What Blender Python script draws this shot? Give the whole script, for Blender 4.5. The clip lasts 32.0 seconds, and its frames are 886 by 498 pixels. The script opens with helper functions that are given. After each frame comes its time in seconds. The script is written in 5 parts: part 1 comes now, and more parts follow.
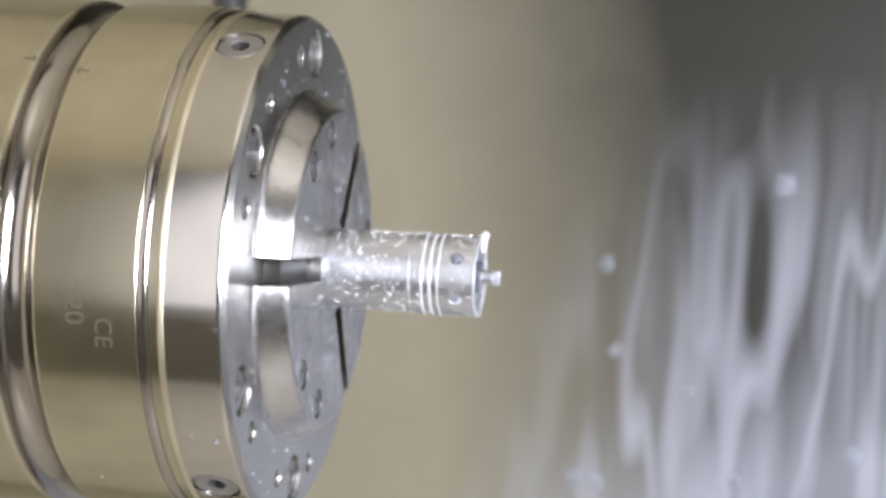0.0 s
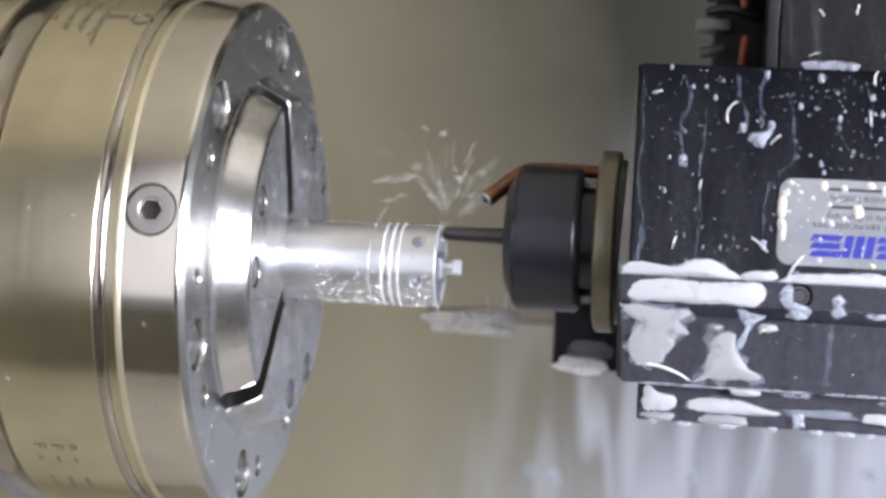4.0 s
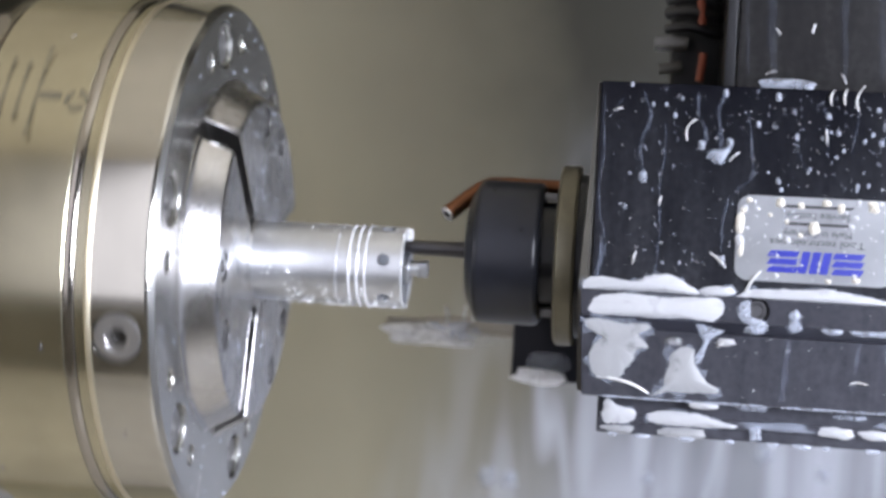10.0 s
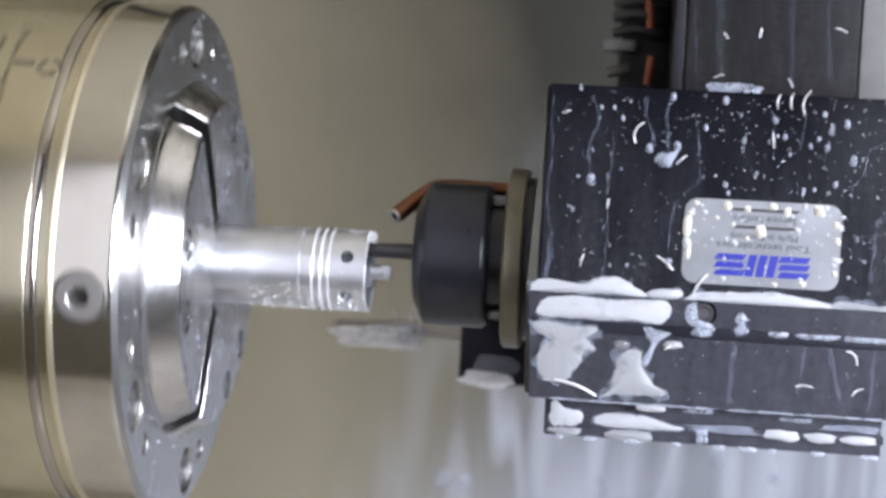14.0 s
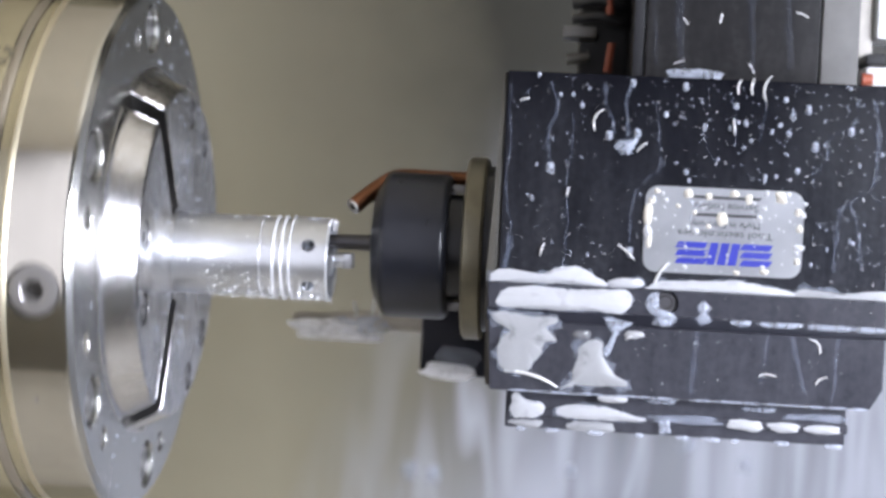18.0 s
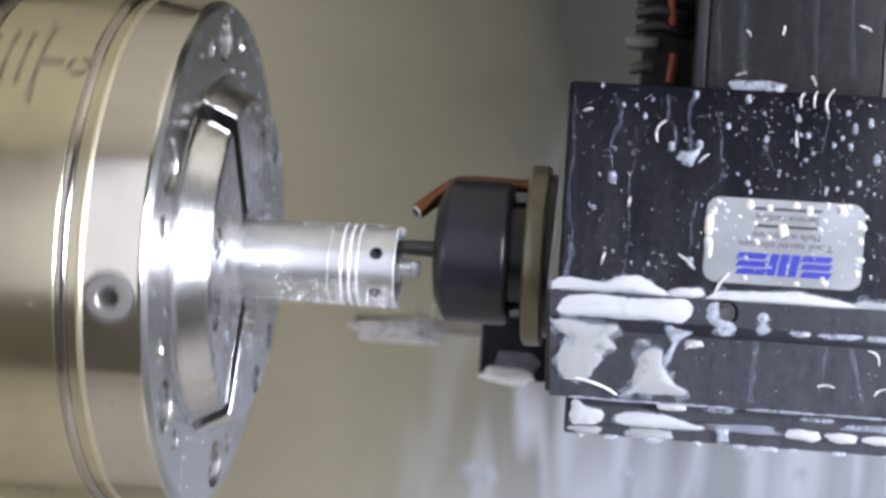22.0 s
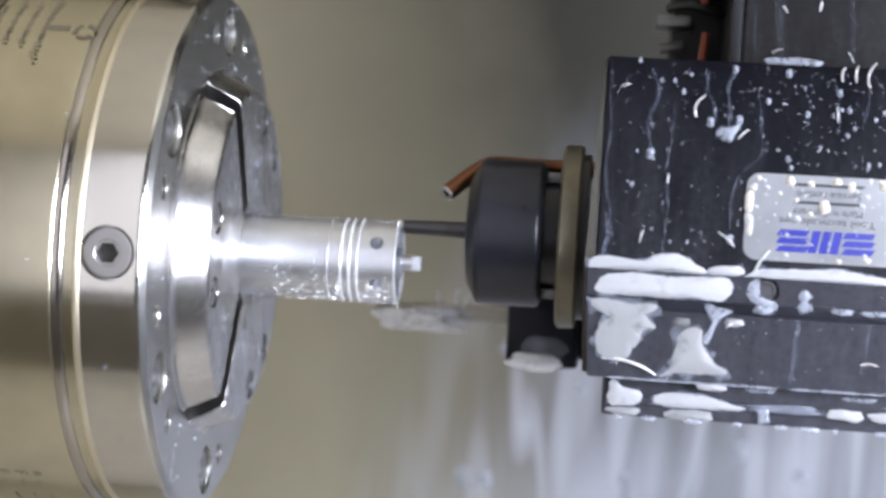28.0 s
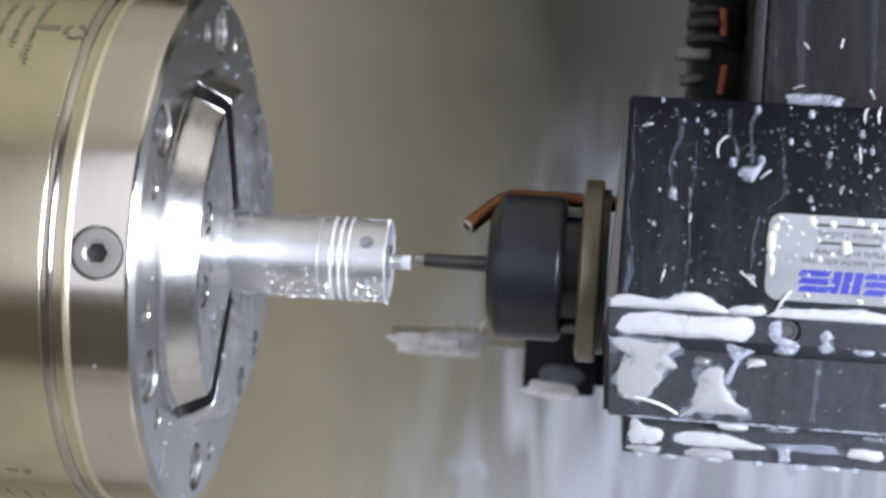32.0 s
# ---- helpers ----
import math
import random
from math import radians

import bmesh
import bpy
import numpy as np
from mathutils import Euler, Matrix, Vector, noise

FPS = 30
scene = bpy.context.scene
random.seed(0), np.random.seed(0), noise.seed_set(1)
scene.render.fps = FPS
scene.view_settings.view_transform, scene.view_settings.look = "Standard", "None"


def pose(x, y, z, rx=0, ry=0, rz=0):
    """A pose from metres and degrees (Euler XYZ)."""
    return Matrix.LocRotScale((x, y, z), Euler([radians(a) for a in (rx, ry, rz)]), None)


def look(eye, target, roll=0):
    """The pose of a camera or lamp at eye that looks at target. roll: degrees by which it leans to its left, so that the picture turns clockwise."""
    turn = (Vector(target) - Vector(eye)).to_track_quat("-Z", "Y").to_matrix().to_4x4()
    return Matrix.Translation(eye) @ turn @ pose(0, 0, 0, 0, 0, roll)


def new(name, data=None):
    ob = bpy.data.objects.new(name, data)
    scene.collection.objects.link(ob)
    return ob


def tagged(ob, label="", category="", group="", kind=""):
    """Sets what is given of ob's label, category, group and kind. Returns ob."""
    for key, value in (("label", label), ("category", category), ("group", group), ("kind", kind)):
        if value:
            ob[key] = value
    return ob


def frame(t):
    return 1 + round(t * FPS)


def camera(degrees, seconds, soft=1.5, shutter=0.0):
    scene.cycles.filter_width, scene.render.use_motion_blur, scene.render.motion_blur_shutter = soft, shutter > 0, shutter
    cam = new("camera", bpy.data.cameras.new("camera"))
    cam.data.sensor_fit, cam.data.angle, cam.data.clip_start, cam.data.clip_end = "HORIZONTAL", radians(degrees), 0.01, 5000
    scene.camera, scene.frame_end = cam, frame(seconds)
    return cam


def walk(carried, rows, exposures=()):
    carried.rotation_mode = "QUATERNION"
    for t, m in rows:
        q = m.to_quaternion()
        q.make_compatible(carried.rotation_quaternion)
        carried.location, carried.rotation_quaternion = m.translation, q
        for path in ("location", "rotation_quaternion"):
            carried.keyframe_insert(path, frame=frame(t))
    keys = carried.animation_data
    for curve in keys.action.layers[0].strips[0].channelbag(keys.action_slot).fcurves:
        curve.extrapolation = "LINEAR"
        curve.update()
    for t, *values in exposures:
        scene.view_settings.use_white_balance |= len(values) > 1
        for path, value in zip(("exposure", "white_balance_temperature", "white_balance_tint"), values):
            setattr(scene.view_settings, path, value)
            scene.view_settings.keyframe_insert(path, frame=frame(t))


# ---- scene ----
def view(x, y, z, yaw, pitch, roll):
    """The camera's pose from its place and its heading off +y, in degrees."""
    a, b = radians(yaw), radians(pitch)
    ahead = Vector((math.sin(a) * math.cos(b), math.cos(a) * math.cos(b), math.sin(b)))
    eye = Vector((x, y, z))
    return look(eye, eye + ahead, roll)


CAMERA_ROWS = [
    (0, view(0.1544, -0.5542, 0.0334, -10.77, -2.48, 2.92)),
    (0.5, view(0.1540, -0.5537, 0.0327, -10.74, -2.48, 2.89)),
    (1, view(0.1535, -0.5531, 0.0321, -10.43, -2.50, 2.86)),
    (1.5, view(0.1531, -0.5526, 0.0315, -10.24, -2.44, 2.84)),
    (2, view(0.1527, -0.5520, 0.0308, -9.78, -2.42, 2.82)),
    (2.5, view(0.1522, -0.5515, 0.0302, -9.50, -2.39, 2.79)),
    (3, view(0.1518, -0.5509, 0.0296, -9.04, -2.34, 2.76)),
    (3.5, view(0.1513, -0.5504, 0.0289, -8.91, -2.31, 2.74)),
    (4, view(0.1509, -0.5498, 0.0283, -9.09, -2.29, 2.71)),
    (4.5, view(0.1508, -0.5504, 0.0282, -9.28, -2.25, 2.71)),
    (6.5, view(0.1502, -0.5529, 0.0275, -9.07, -1.98, 2.73)),
    (7, view(0.1501, -0.5535, 0.0274, -8.89, -1.92, 2.73)),
    (7.5, view(0.1499, -0.5541, 0.0272, -8.81, -1.84, 2.73)),
    (8, view(0.1498, -0.5547, 0.0270, -8.88, -1.79, 2.74)),
    (8.5, view(0.1488, -0.5549, 0.0271, -8.56, -1.82, 2.80)),
    (9, view(0.1477, -0.5551, 0.0272, -8.27, -1.93, 2.87)),
    (9.5, view(0.1467, -0.5553, 0.0273, -7.74, -1.99, 2.92)),
    (10, view(0.1457, -0.5555, 0.0273, -7.30, -2.05, 2.97)),
    (10.5, view(0.1446, -0.5557, 0.0274, -7.03, -2.12, 3.04)),
    (11, view(0.1436, -0.5559, 0.0275, -6.65, -2.21, 3.09)),
    (11.5, view(0.1426, -0.5562, 0.0275, -6.05, -2.21, 3.14)),
    (12, view(0.1415, -0.5564, 0.0276, -5.49, -2.19, 3.19)),
    (12.5, view(0.1405, -0.5566, 0.0277, -5.55, -2.16, 3.25)),
    (13, view(0.1395, -0.5568, 0.0278, -5.65, -2.09, 3.30)),
    (13.5, view(0.1397, -0.5558, 0.0275, -5.42, -1.89, 3.24)),
    (15.5, view(0.1404, -0.5516, 0.0266, -5.66, -1.83, 3.02)),
    (16, view(0.1406, -0.5506, 0.0264, -5.30, -1.92, 2.96)),
    (16.5, view(0.1408, -0.5495, 0.0261, -5.24, -2.01, 2.91)),
    (17, view(0.1410, -0.5485, 0.0259, -5.44, -2.08, 2.86)),
    (17.5, view(0.1412, -0.5475, 0.0257, -4.90, -2.11, 2.80)),
    (18, view(0.1414, -0.5464, 0.0254, -4.36, -2.08, 2.74)),
    (18.5, view(0.1407, -0.5477, 0.0259, -4.66, -2.09, 2.87)),
    (19, view(0.1401, -0.5489, 0.0264, -5.57, -2.07, 3.01)),
    (19.5, view(0.1394, -0.5501, 0.0269, -6.25, -2.03, 3.15)),
    (20, view(0.1388, -0.5513, 0.0273, -6.35, -2.00, 3.28)),
    (20.5, view(0.1385, -0.5519, 0.0277, -6.14, -2.00, 3.33)),
    (21, view(0.1381, -0.5525, 0.0281, -6.13, -2.00, 3.36)),
    (21.5, view(0.1378, -0.5530, 0.0285, -6.26, -2.10, 3.40)),
    (22, view(0.1374, -0.5536, 0.0289, -6.21, -2.23, 3.45)),
    (22.5, view(0.1371, -0.5541, 0.0293, -6.35, -2.28, 3.49)),
    (23, view(0.1368, -0.5547, 0.0297, -6.55, -2.31, 3.53)),
    (23.5, view(0.1370, -0.5541, 0.0283, -6.96, -2.16, 3.46)),
    (24, view(0.1372, -0.5536, 0.0270, -6.98, -1.95, 3.38)),
    (24.5, view(0.1374, -0.5530, 0.0257, -6.48, -1.79, 3.31)),
    (25, view(0.1376, -0.5525, 0.0243, -6.56, -1.72, 3.24)),
    (25.5, view(0.1368, -0.5515, 0.0242, -6.41, -1.77, 3.24)),
    (27.5, view(0.1335, -0.5475, 0.0238, -6.12, -1.88, 3.30)),
    (28, view(0.1327, -0.5466, 0.0237, -5.83, -1.90, 3.30)),
    (28.5, view(0.1330, -0.5467, 0.0243, -5.77, -1.98, 3.33)),
    (29, view(0.1334, -0.5469, 0.0249, -5.70, -2.04, 3.35)),
    (29.5, view(0.1338, -0.5470, 0.0255, -5.69, -2.13, 3.37)),
    (30, view(0.1341, -0.5472, 0.0261, -5.56, -2.24, 3.39)),
    (30.5, view(0.1345, -0.5474, 0.0267, -5.73, -2.28, 3.41)),
    (31, view(0.1349, -0.5475, 0.0274, -5.88, -2.34, 3.43)),
    (31.5, view(0.1352, -0.5477, 0.0280, -5.96, -2.39, 3.45)),
    (32, view(0.1356, -0.5479, 0.0286, -5.76, -2.42, 3.48)),
]
cam = camera(30.26, 32.0, soft=3.2, shutter=0.5)
cam.data.dof.use_dof = True
cam.data.dof.focus_distance = 0.505
cam.data.dof.aperture_fstop = 11.0
walk(cam, CAMERA_ROWS, [(0.0, 0.19, 6530, 19), (2.0, 0.14, 6640, 19), (3.0, 0.09, 6560, 19), (4.0, 0.18, 6480, 19), (9.0, 0.12, 6270, 19), (12.0, 0.07, 6290, 19), (18.0, 0.19, 6290, 19), (24.0, 0.17, 6270, 19), (32.0, 0.13, 6230, 19)])

# ---------------------------------------------------------------- light
scene.view_settings.exposure = 0.0
world = bpy.data.worlds.new("world")
scene.world = world
world.use_nodes = True
world.node_tree.nodes["Background"].inputs[0].default_value = (0.75, 0.8, 0.9, 1)
world.node_tree.nodes["Background"].inputs[1].default_value = 0.2


def area_lamp(name, m, w, h, power, color):
    data = bpy.data.lights.new(name, "AREA")
    data.shape, data.size, data.size_y = "RECTANGLE", w, h
    data.energy, data.color = power, color
    ob = new(name, data)
    ob.matrix_world = m
    return ob


# work lights of the machine, daylight of the hall's window
area_lamp("side_light_glow", look((0.62, -0.68, 0.10), (0.08, 0.0, -0.04)), 0.60, 0.42, 16.2, (0.86, 0.93, 1.0))
area_lamp("window_daylight", look((0.8, -3.06, 0.96), (0.8, 0.0, 0.96)), 3.9, 3.8, 31.5, (0.97, 0.98, 1.0))


# ---------------------------------------------------------------- materials
def nodes_of(name):
    mat = bpy.data.materials.new(name)
    mat.use_nodes = True
    nt = mat.node_tree
    return mat, nt, nt.nodes["Principled BSDF"]


def add(nt, kind, **values):
    n = nt.nodes.new(kind)
    for key, v in values.items():
        if key in n.inputs:
            n.inputs[key].default_value = v
    return n


def coords(nt, scale=(1, 1, 1), space="Object"):
    tc = nt.nodes.new("ShaderNodeTexCoord")
    mp = nt.nodes.new("ShaderNodeMapping")
    mp.inputs["Scale"].default_value = scale
    nt.links.new(tc.outputs[space], mp.inputs["Vector"])
    return mp.outputs[0]


def noise_tex(nt, vec, scale, detail=3.0, rough=0.55):
    n = add(nt, "ShaderNodeTexNoise", Scale=scale, Detail=detail, Roughness=rough)
    nt.links.new(vec, n.inputs["Vector"])
    return n.outputs["Fac"]


def ramp(nt, fac, stops):
    n = nt.nodes.new("ShaderNodeValToRGB")
    e = n.color_ramp.elements
    while len(e) < len(stops):
        e.new(0.5)
    for k, (p, c) in zip(e, stops):
        k.position = p
        k.color = c if isinstance(c, tuple) else (c, c, c, 1)
    nt.links.new(fac, n.inputs[0])
    return n.outputs[0]


def mixc(nt, fac, a, b):
    n = nt.nodes.new("ShaderNodeMix")
    n.data_type = "RGBA"
    for sock, v in ((n.inputs[0], fac), (n.inputs[6], a), (n.inputs[7], b)):
        if isinstance(v, (float, int)):
            sock.default_value = v
        elif isinstance(v, tuple):
            sock.default_value = v
        else:
            nt.links.new(v, sock)
    return n.outputs[2]


def mathn(nt, op, a, b=None, clamp=False):
    n = nt.nodes.new("ShaderNodeMath")
    n.operation, n.use_clamp = op, clamp
    for sock, v in zip(n.inputs, (a, b)):
        if v is None:
            continue
        if isinstance(v, (float, int)):
            sock.default_value = v
        else:
            nt.links.new(v, sock)
    return n.outputs[0]


def bump(nt, bsdf, height, strength, dist):
    b = add(nt, "ShaderNodeBump", Strength=strength, Distance=dist)
    nt.links.new(height, b.inputs["Height"])
    nt.links.new(b.outputs[0], bsdf.inputs["Normal"])


def c4(r, g, b):
    return (r, g, b, 1)


def machined(name, color, rough, grain=(1, 1, 1), vary=0.08, wear=0.1, strength=0.15, bands=0.0, turned=0.0):
    """Machined metal: fine tool marks, faint stains, uneven gloss."""
    mat, nt, b = nodes_of(name)
    b.inputs["Metallic"].default_value = 1.0
    v = coords(nt)
    fine = noise_tex(nt, coords(nt, grain), 4200, 1)
    big = noise_tex(nt, v, 55, 4)
    dark = tuple(c * (1 - vary * 2.2) for c in color)
    nt.links.new(mixc(nt, ramp(nt, big, [(0.3, 0.0), (0.7, 1.0)]), c4(*dark), c4(*color)), b.inputs["Base Color"])
    r = mathn(nt, "ADD", mathn(nt, "MULTIPLY", fine, wear * 0.6), mathn(nt, "MULTIPLY", big, wear))
    if bands:
        r = mathn(nt, "ADD", r, mathn(nt, "MULTIPLY", noise_tex(nt, coords(nt, (1, 0.03, 0.03)), 420, 3), bands))
    nt.links.new(mathn(nt, "ADD", r, rough - wear * 0.8, True), b.inputs["Roughness"])
    bump(nt, b, fine, strength, 0.00001)
    if turned:
        tangent = nt.nodes.new("ShaderNodeTangent")
        tangent.direction_type, tangent.axis = "RADIAL", "X"
        b.inputs["Anisotropic"].default_value = turned
        b.inputs["Anisotropic Rotation"].default_value = 0.25
        nt.links.new(tangent.outputs[0], b.inputs["Tangent"])
    return mat


def plain(name, color, rough, metal=0.0, scale=60.0, vary=0.25, relief=0.0, gloss=0.5):
    mat, nt, b = nodes_of(name)
    b.inputs["Specular IOR Level"].default_value = gloss
    n = noise_tex(nt, coords(nt), scale, 5)
    a = tuple(c * (1 - vary) for c in color)
    nt.links.new(mixc(nt, ramp(nt, n, [(0.3, 0.0), (0.7, 1.0)]), c4(*a), c4(*color)), b.inputs["Base Color"])
    nt.links.new(mathn(nt, "ADD", mathn(nt, "MULTIPLY", n, 0.15), rough - 0.07, True), b.inputs["Roughness"])
    b.inputs["Metallic"].default_value = metal
    if relief:
        bump(nt, b, noise_tex(nt, coords(nt), scale * 12, 2), relief, 0.0002)
    return mat


NICKEL = machined("ground_steel", (0.62, 0.58, 0.435), 0.155, (6, 0.25, 0.25), 0.06, 0.07, 0.1, 0.08)
RIM = machined("fine_ground_rim", (0.62, 0.6, 0.545), 0.1, (6, 0.25, 0.25), 0.05, 0.05, 0.06, 0.07)
STEEL = machined("bright_machined_steel", (0.70, 0.69, 0.68), 0.27, (1, 1, 1), 0.05, 0.08, 0.03, 0.0, 0.7)
COVER = machined("satin_cover_steel", (0.64, 0.63, 0.595), 0.25, (1, 1, 1), 0.05, 0.1, 0.03, 0.0, 0.7)
GROOVE = machined("dark_polished_steel", (0.45, 0.415, 0.365), 0.15, (4, 0.3, 0.3), 0.06, 0.05)
SLOTSIDE = machined("dark_milled_slot", (0.2, 0.195, 0.19), 0.35, (1, 1, 1), 0.1, 0.1)
ALU = machined("turned_aluminium", (0.74, 0.765, 0.81), 0.31, (8, 0.3, 0.3), 0.1, 0.16, 0.12, 0.1)
BRASSLINE = machined("yellowish_seal", (0.66, 0.595, 0.44), 0.38, (2, 1, 1), 0.05, 0.1)
SCREW = machined("grey_screw_steel", (0.46, 0.455, 0.45), 0.42, (1, 1, 1), 0.06, 0.1)
PLUG = plain("dull_grey_plug", (0.14, 0.138, 0.135), 0.55, 0.3)
# near-black that paints the shade inside sockets, slots and the nozzle's bore
DARKHOLE = plain("dark_hole_shade", (0.05, 0.047, 0.042), 0.4, 0.6)
ENGRAVED = plain("laser_marked_steel", (0.30, 0.275, 0.208), 0.45, 0.85, 60, 0.25, 0.0, 0.1)
CARBIDE = machined("coated_carbide", (0.10, 0.098, 0.104), 0.4, (1, 1, 1), 0.1, 0.15)
NUTBLACK = plain("black_oxide_steel", (0.0102, 0.0112, 0.0158), 0.3, 0.0, 160, 0.3, 0.0, 0.4)
OLIVE = plain("oily_zinc_washer", (0.19, 0.172, 0.12), 0.36, 0.4, 120, 0.3)


def sheen_black(name, deep, pale, reach, floor):
    """Black steel under thin milky runs; its paling downwards paints in reflected light."""
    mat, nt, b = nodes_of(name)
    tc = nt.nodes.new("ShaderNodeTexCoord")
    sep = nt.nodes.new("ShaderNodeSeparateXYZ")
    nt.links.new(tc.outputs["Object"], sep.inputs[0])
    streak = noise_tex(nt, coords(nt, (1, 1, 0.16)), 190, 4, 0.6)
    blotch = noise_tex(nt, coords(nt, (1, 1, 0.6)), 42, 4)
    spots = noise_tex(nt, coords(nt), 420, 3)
    # paler with lower z: reflected light put into the colour
    film_sheen = mathn(nt, "ADD", mathn(nt, "MULTIPLY", mathn(nt, "SUBTRACT", reach, sep.outputs[2]), 11.0), mathn(nt, "MULTIPLY", blotch, 0.5), True)
    film_sheen = mathn(nt, "ADD", mathn(nt, "MULTIPLY", film_sheen, ramp(nt, streak, [(0.3, 0.35), (0.65, 1.0)])), floor, True)
    film_sheen = mathn(nt, "MULTIPLY", film_sheen, ramp(nt, spots, [(0.35, 0.7), (0.6, 1.0)]))
    nt.links.new(mixc(nt, film_sheen, c4(*deep), c4(*pale)), b.inputs["Base Color"])
    nt.links.new(mathn(nt, "ADD", mathn(nt, "MULTIPLY", film_sheen, 0.15), 0.2), b.inputs["Roughness"])
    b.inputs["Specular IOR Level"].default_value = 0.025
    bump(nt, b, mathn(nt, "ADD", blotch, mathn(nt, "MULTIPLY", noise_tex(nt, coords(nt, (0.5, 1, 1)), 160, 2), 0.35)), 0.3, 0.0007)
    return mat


SHEENBLACK = sheen_black("sheen_black_steel", (0.0046, 0.0047, 0.0066), (0.043, 0.044, 0.050), 0.046, 0.0)
BLACK = plain("black_anodised_steel", (0.019, 0.0195, 0.026), 0.3, 0.0, 45, 0.4, 0.0, 0.1)
# oily black, lightened in colour for the surroundings it mirrors
OILSHEEN = sheen_black("oil_and_sheen_black_steel", (0.018, 0.0182, 0.0225), (0.052, 0.0525, 0.062), 0.02, 0.3)
TURRETGREY = sheen_black("oiled_dark_casting", (0.011, 0.0108, 0.0112), (0.029, 0.028, 0.028), 0.12, 0.08)
DARKCASE = plain("dark_plastic_case", (0.02, 0.02, 0.022), 0.35, 0.0, 40, 0.4, 0.0, 0.2)
PALECASE = plain("pale_plastic_case", (0.62, 0.62, 0.6), 0.4, 0.0, 60, 0.2)
ENDGREY = plain("dull_dark_edge", (0.075, 0.07, 0.058), 0.45, 0.0, 60, 0.3)
BAR = plain("pale_wet_bar", (0.36, 0.33, 0.28), 0.4, 0.0, 90, 0.3)
GREYSTEEL = machined("side_steel", (0.2, 0.195, 0.19), 0.4, (1, 1, 4), 0.1, 0.15, 0.05)
DULLPLATE = plain("dull_steel_plate", (0.17, 0.166, 0.16), 0.6, 0.0, 60, 0.3, 0.0, 0.15)
COPPER = machined("wet_copper", (0.22, 0.098, 0.05), 0.45, (1, 1, 1), 0.25, 0.15, 0.05)
LABEL = plain("silver_foil_label", (0.25, 0.256, 0.27), 0.33, 0.4, 70, 0.22)
BLUE = plain("blue_print", (0.012, 0.02, 0.26), 0.35, 0.0, 300, 0.15)
INK = plain("black_print", (0.02, 0.02, 0.022), 0.4, 0.0, 300, 0.2)
ORANGE = plain("orange_plastic", (0.32, 0.075, 0.035), 0.45)
RUBBER = plain("black_rubber_hose", (0.016, 0.016, 0.017), 0.45)
WHITEPLASTIC = plain("pale_plastic", (0.1, 0.095, 0.085), 0.4)


def foam_material(name, lo, hi, thin=0.55, full=0.48):
    mat, nt, b = nodes_of(name)
    n = noise_tex(nt, coords(nt), 500, 4)
    big = noise_tex(nt, coords(nt), 190, 4, 0.6)
    nt.links.new(mixc(nt, n, c4(lo, lo * 1.02, lo * 1.06), c4(hi, hi * 1.01, hi * 1.04)), b.inputs["Base Color"])
    b.inputs["Roughness"].default_value = 0.4
    nt.links.new(ramp(nt, big, [(0.3, thin), (full, 1.0)]), b.inputs["Alpha"])
    bump(nt, b, n, 0.08, 0.0003)
    return mat


def film_material(name, alpha, color):
    mat, nt, b = nodes_of(name)
    n = noise_tex(nt, coords(nt), 300, 4)
    b.inputs["Base Color"].default_value = color
    b.inputs["Roughness"].default_value = 0.22
    nt.links.new(mathn(nt, "MULTIPLY", ramp(nt, n, [(0.25, 0.35), (0.7, 1.0)]), alpha), b.inputs["Alpha"])
    return mat


FOAM = foam_material("white_coolant_foam", 0.33, 0.39, 0.85, 0.42)
THINFOAM = foam_material("thin_coolant_foam", 0.225, 0.26, 0.68, 0.43)
# brightened copy for the shaded second tool: light put into the foam's colour
LITFOAM = foam_material("lit_coolant_foam", 0.76, 0.88)
MIST = film_material("thin_coolant_mist", 0.028, c4(0.45, 0.53, 0.72))
MARGIN = film_material("wet_foam_margin", 0.24, c4(0.5, 0.56, 0.68))
MILK = film_material("milky_coolant_run", 0.095, c4(0.45, 0.53, 0.72))
FAINT = film_material("thin_coolant_drop", 0.33, c4(0.55, 0.61, 0.74))
DROP = film_material("milky_coolant_drop", 0.55, c4(0.54, 0.585, 0.68))
CREAM = plain("cream_coolant_drop", (0.60, 0.565, 0.49), 0.2, 0.0, 500, 0.2)
BEAD = plain("bright_coolant_bead", (0.92, 0.93, 0.94), 0.12, 0.0, 800, 0.1)
CHIP = plain("aluminium_chip", (0.93, 0.94, 0.95), 0.25, 0.5, 800, 0.1)


def water_material():
    mat, nt, b = nodes_of("clear_coolant")
    b.inputs["Base Color"].default_value = c4(0.95, 0.97, 1)
    b.inputs["Roughness"].default_value = 0.03
    b.inputs["Transmission Weight"].default_value = 0.85
    b.inputs["IOR"].default_value = 1.34
    return mat


WATER = water_material()


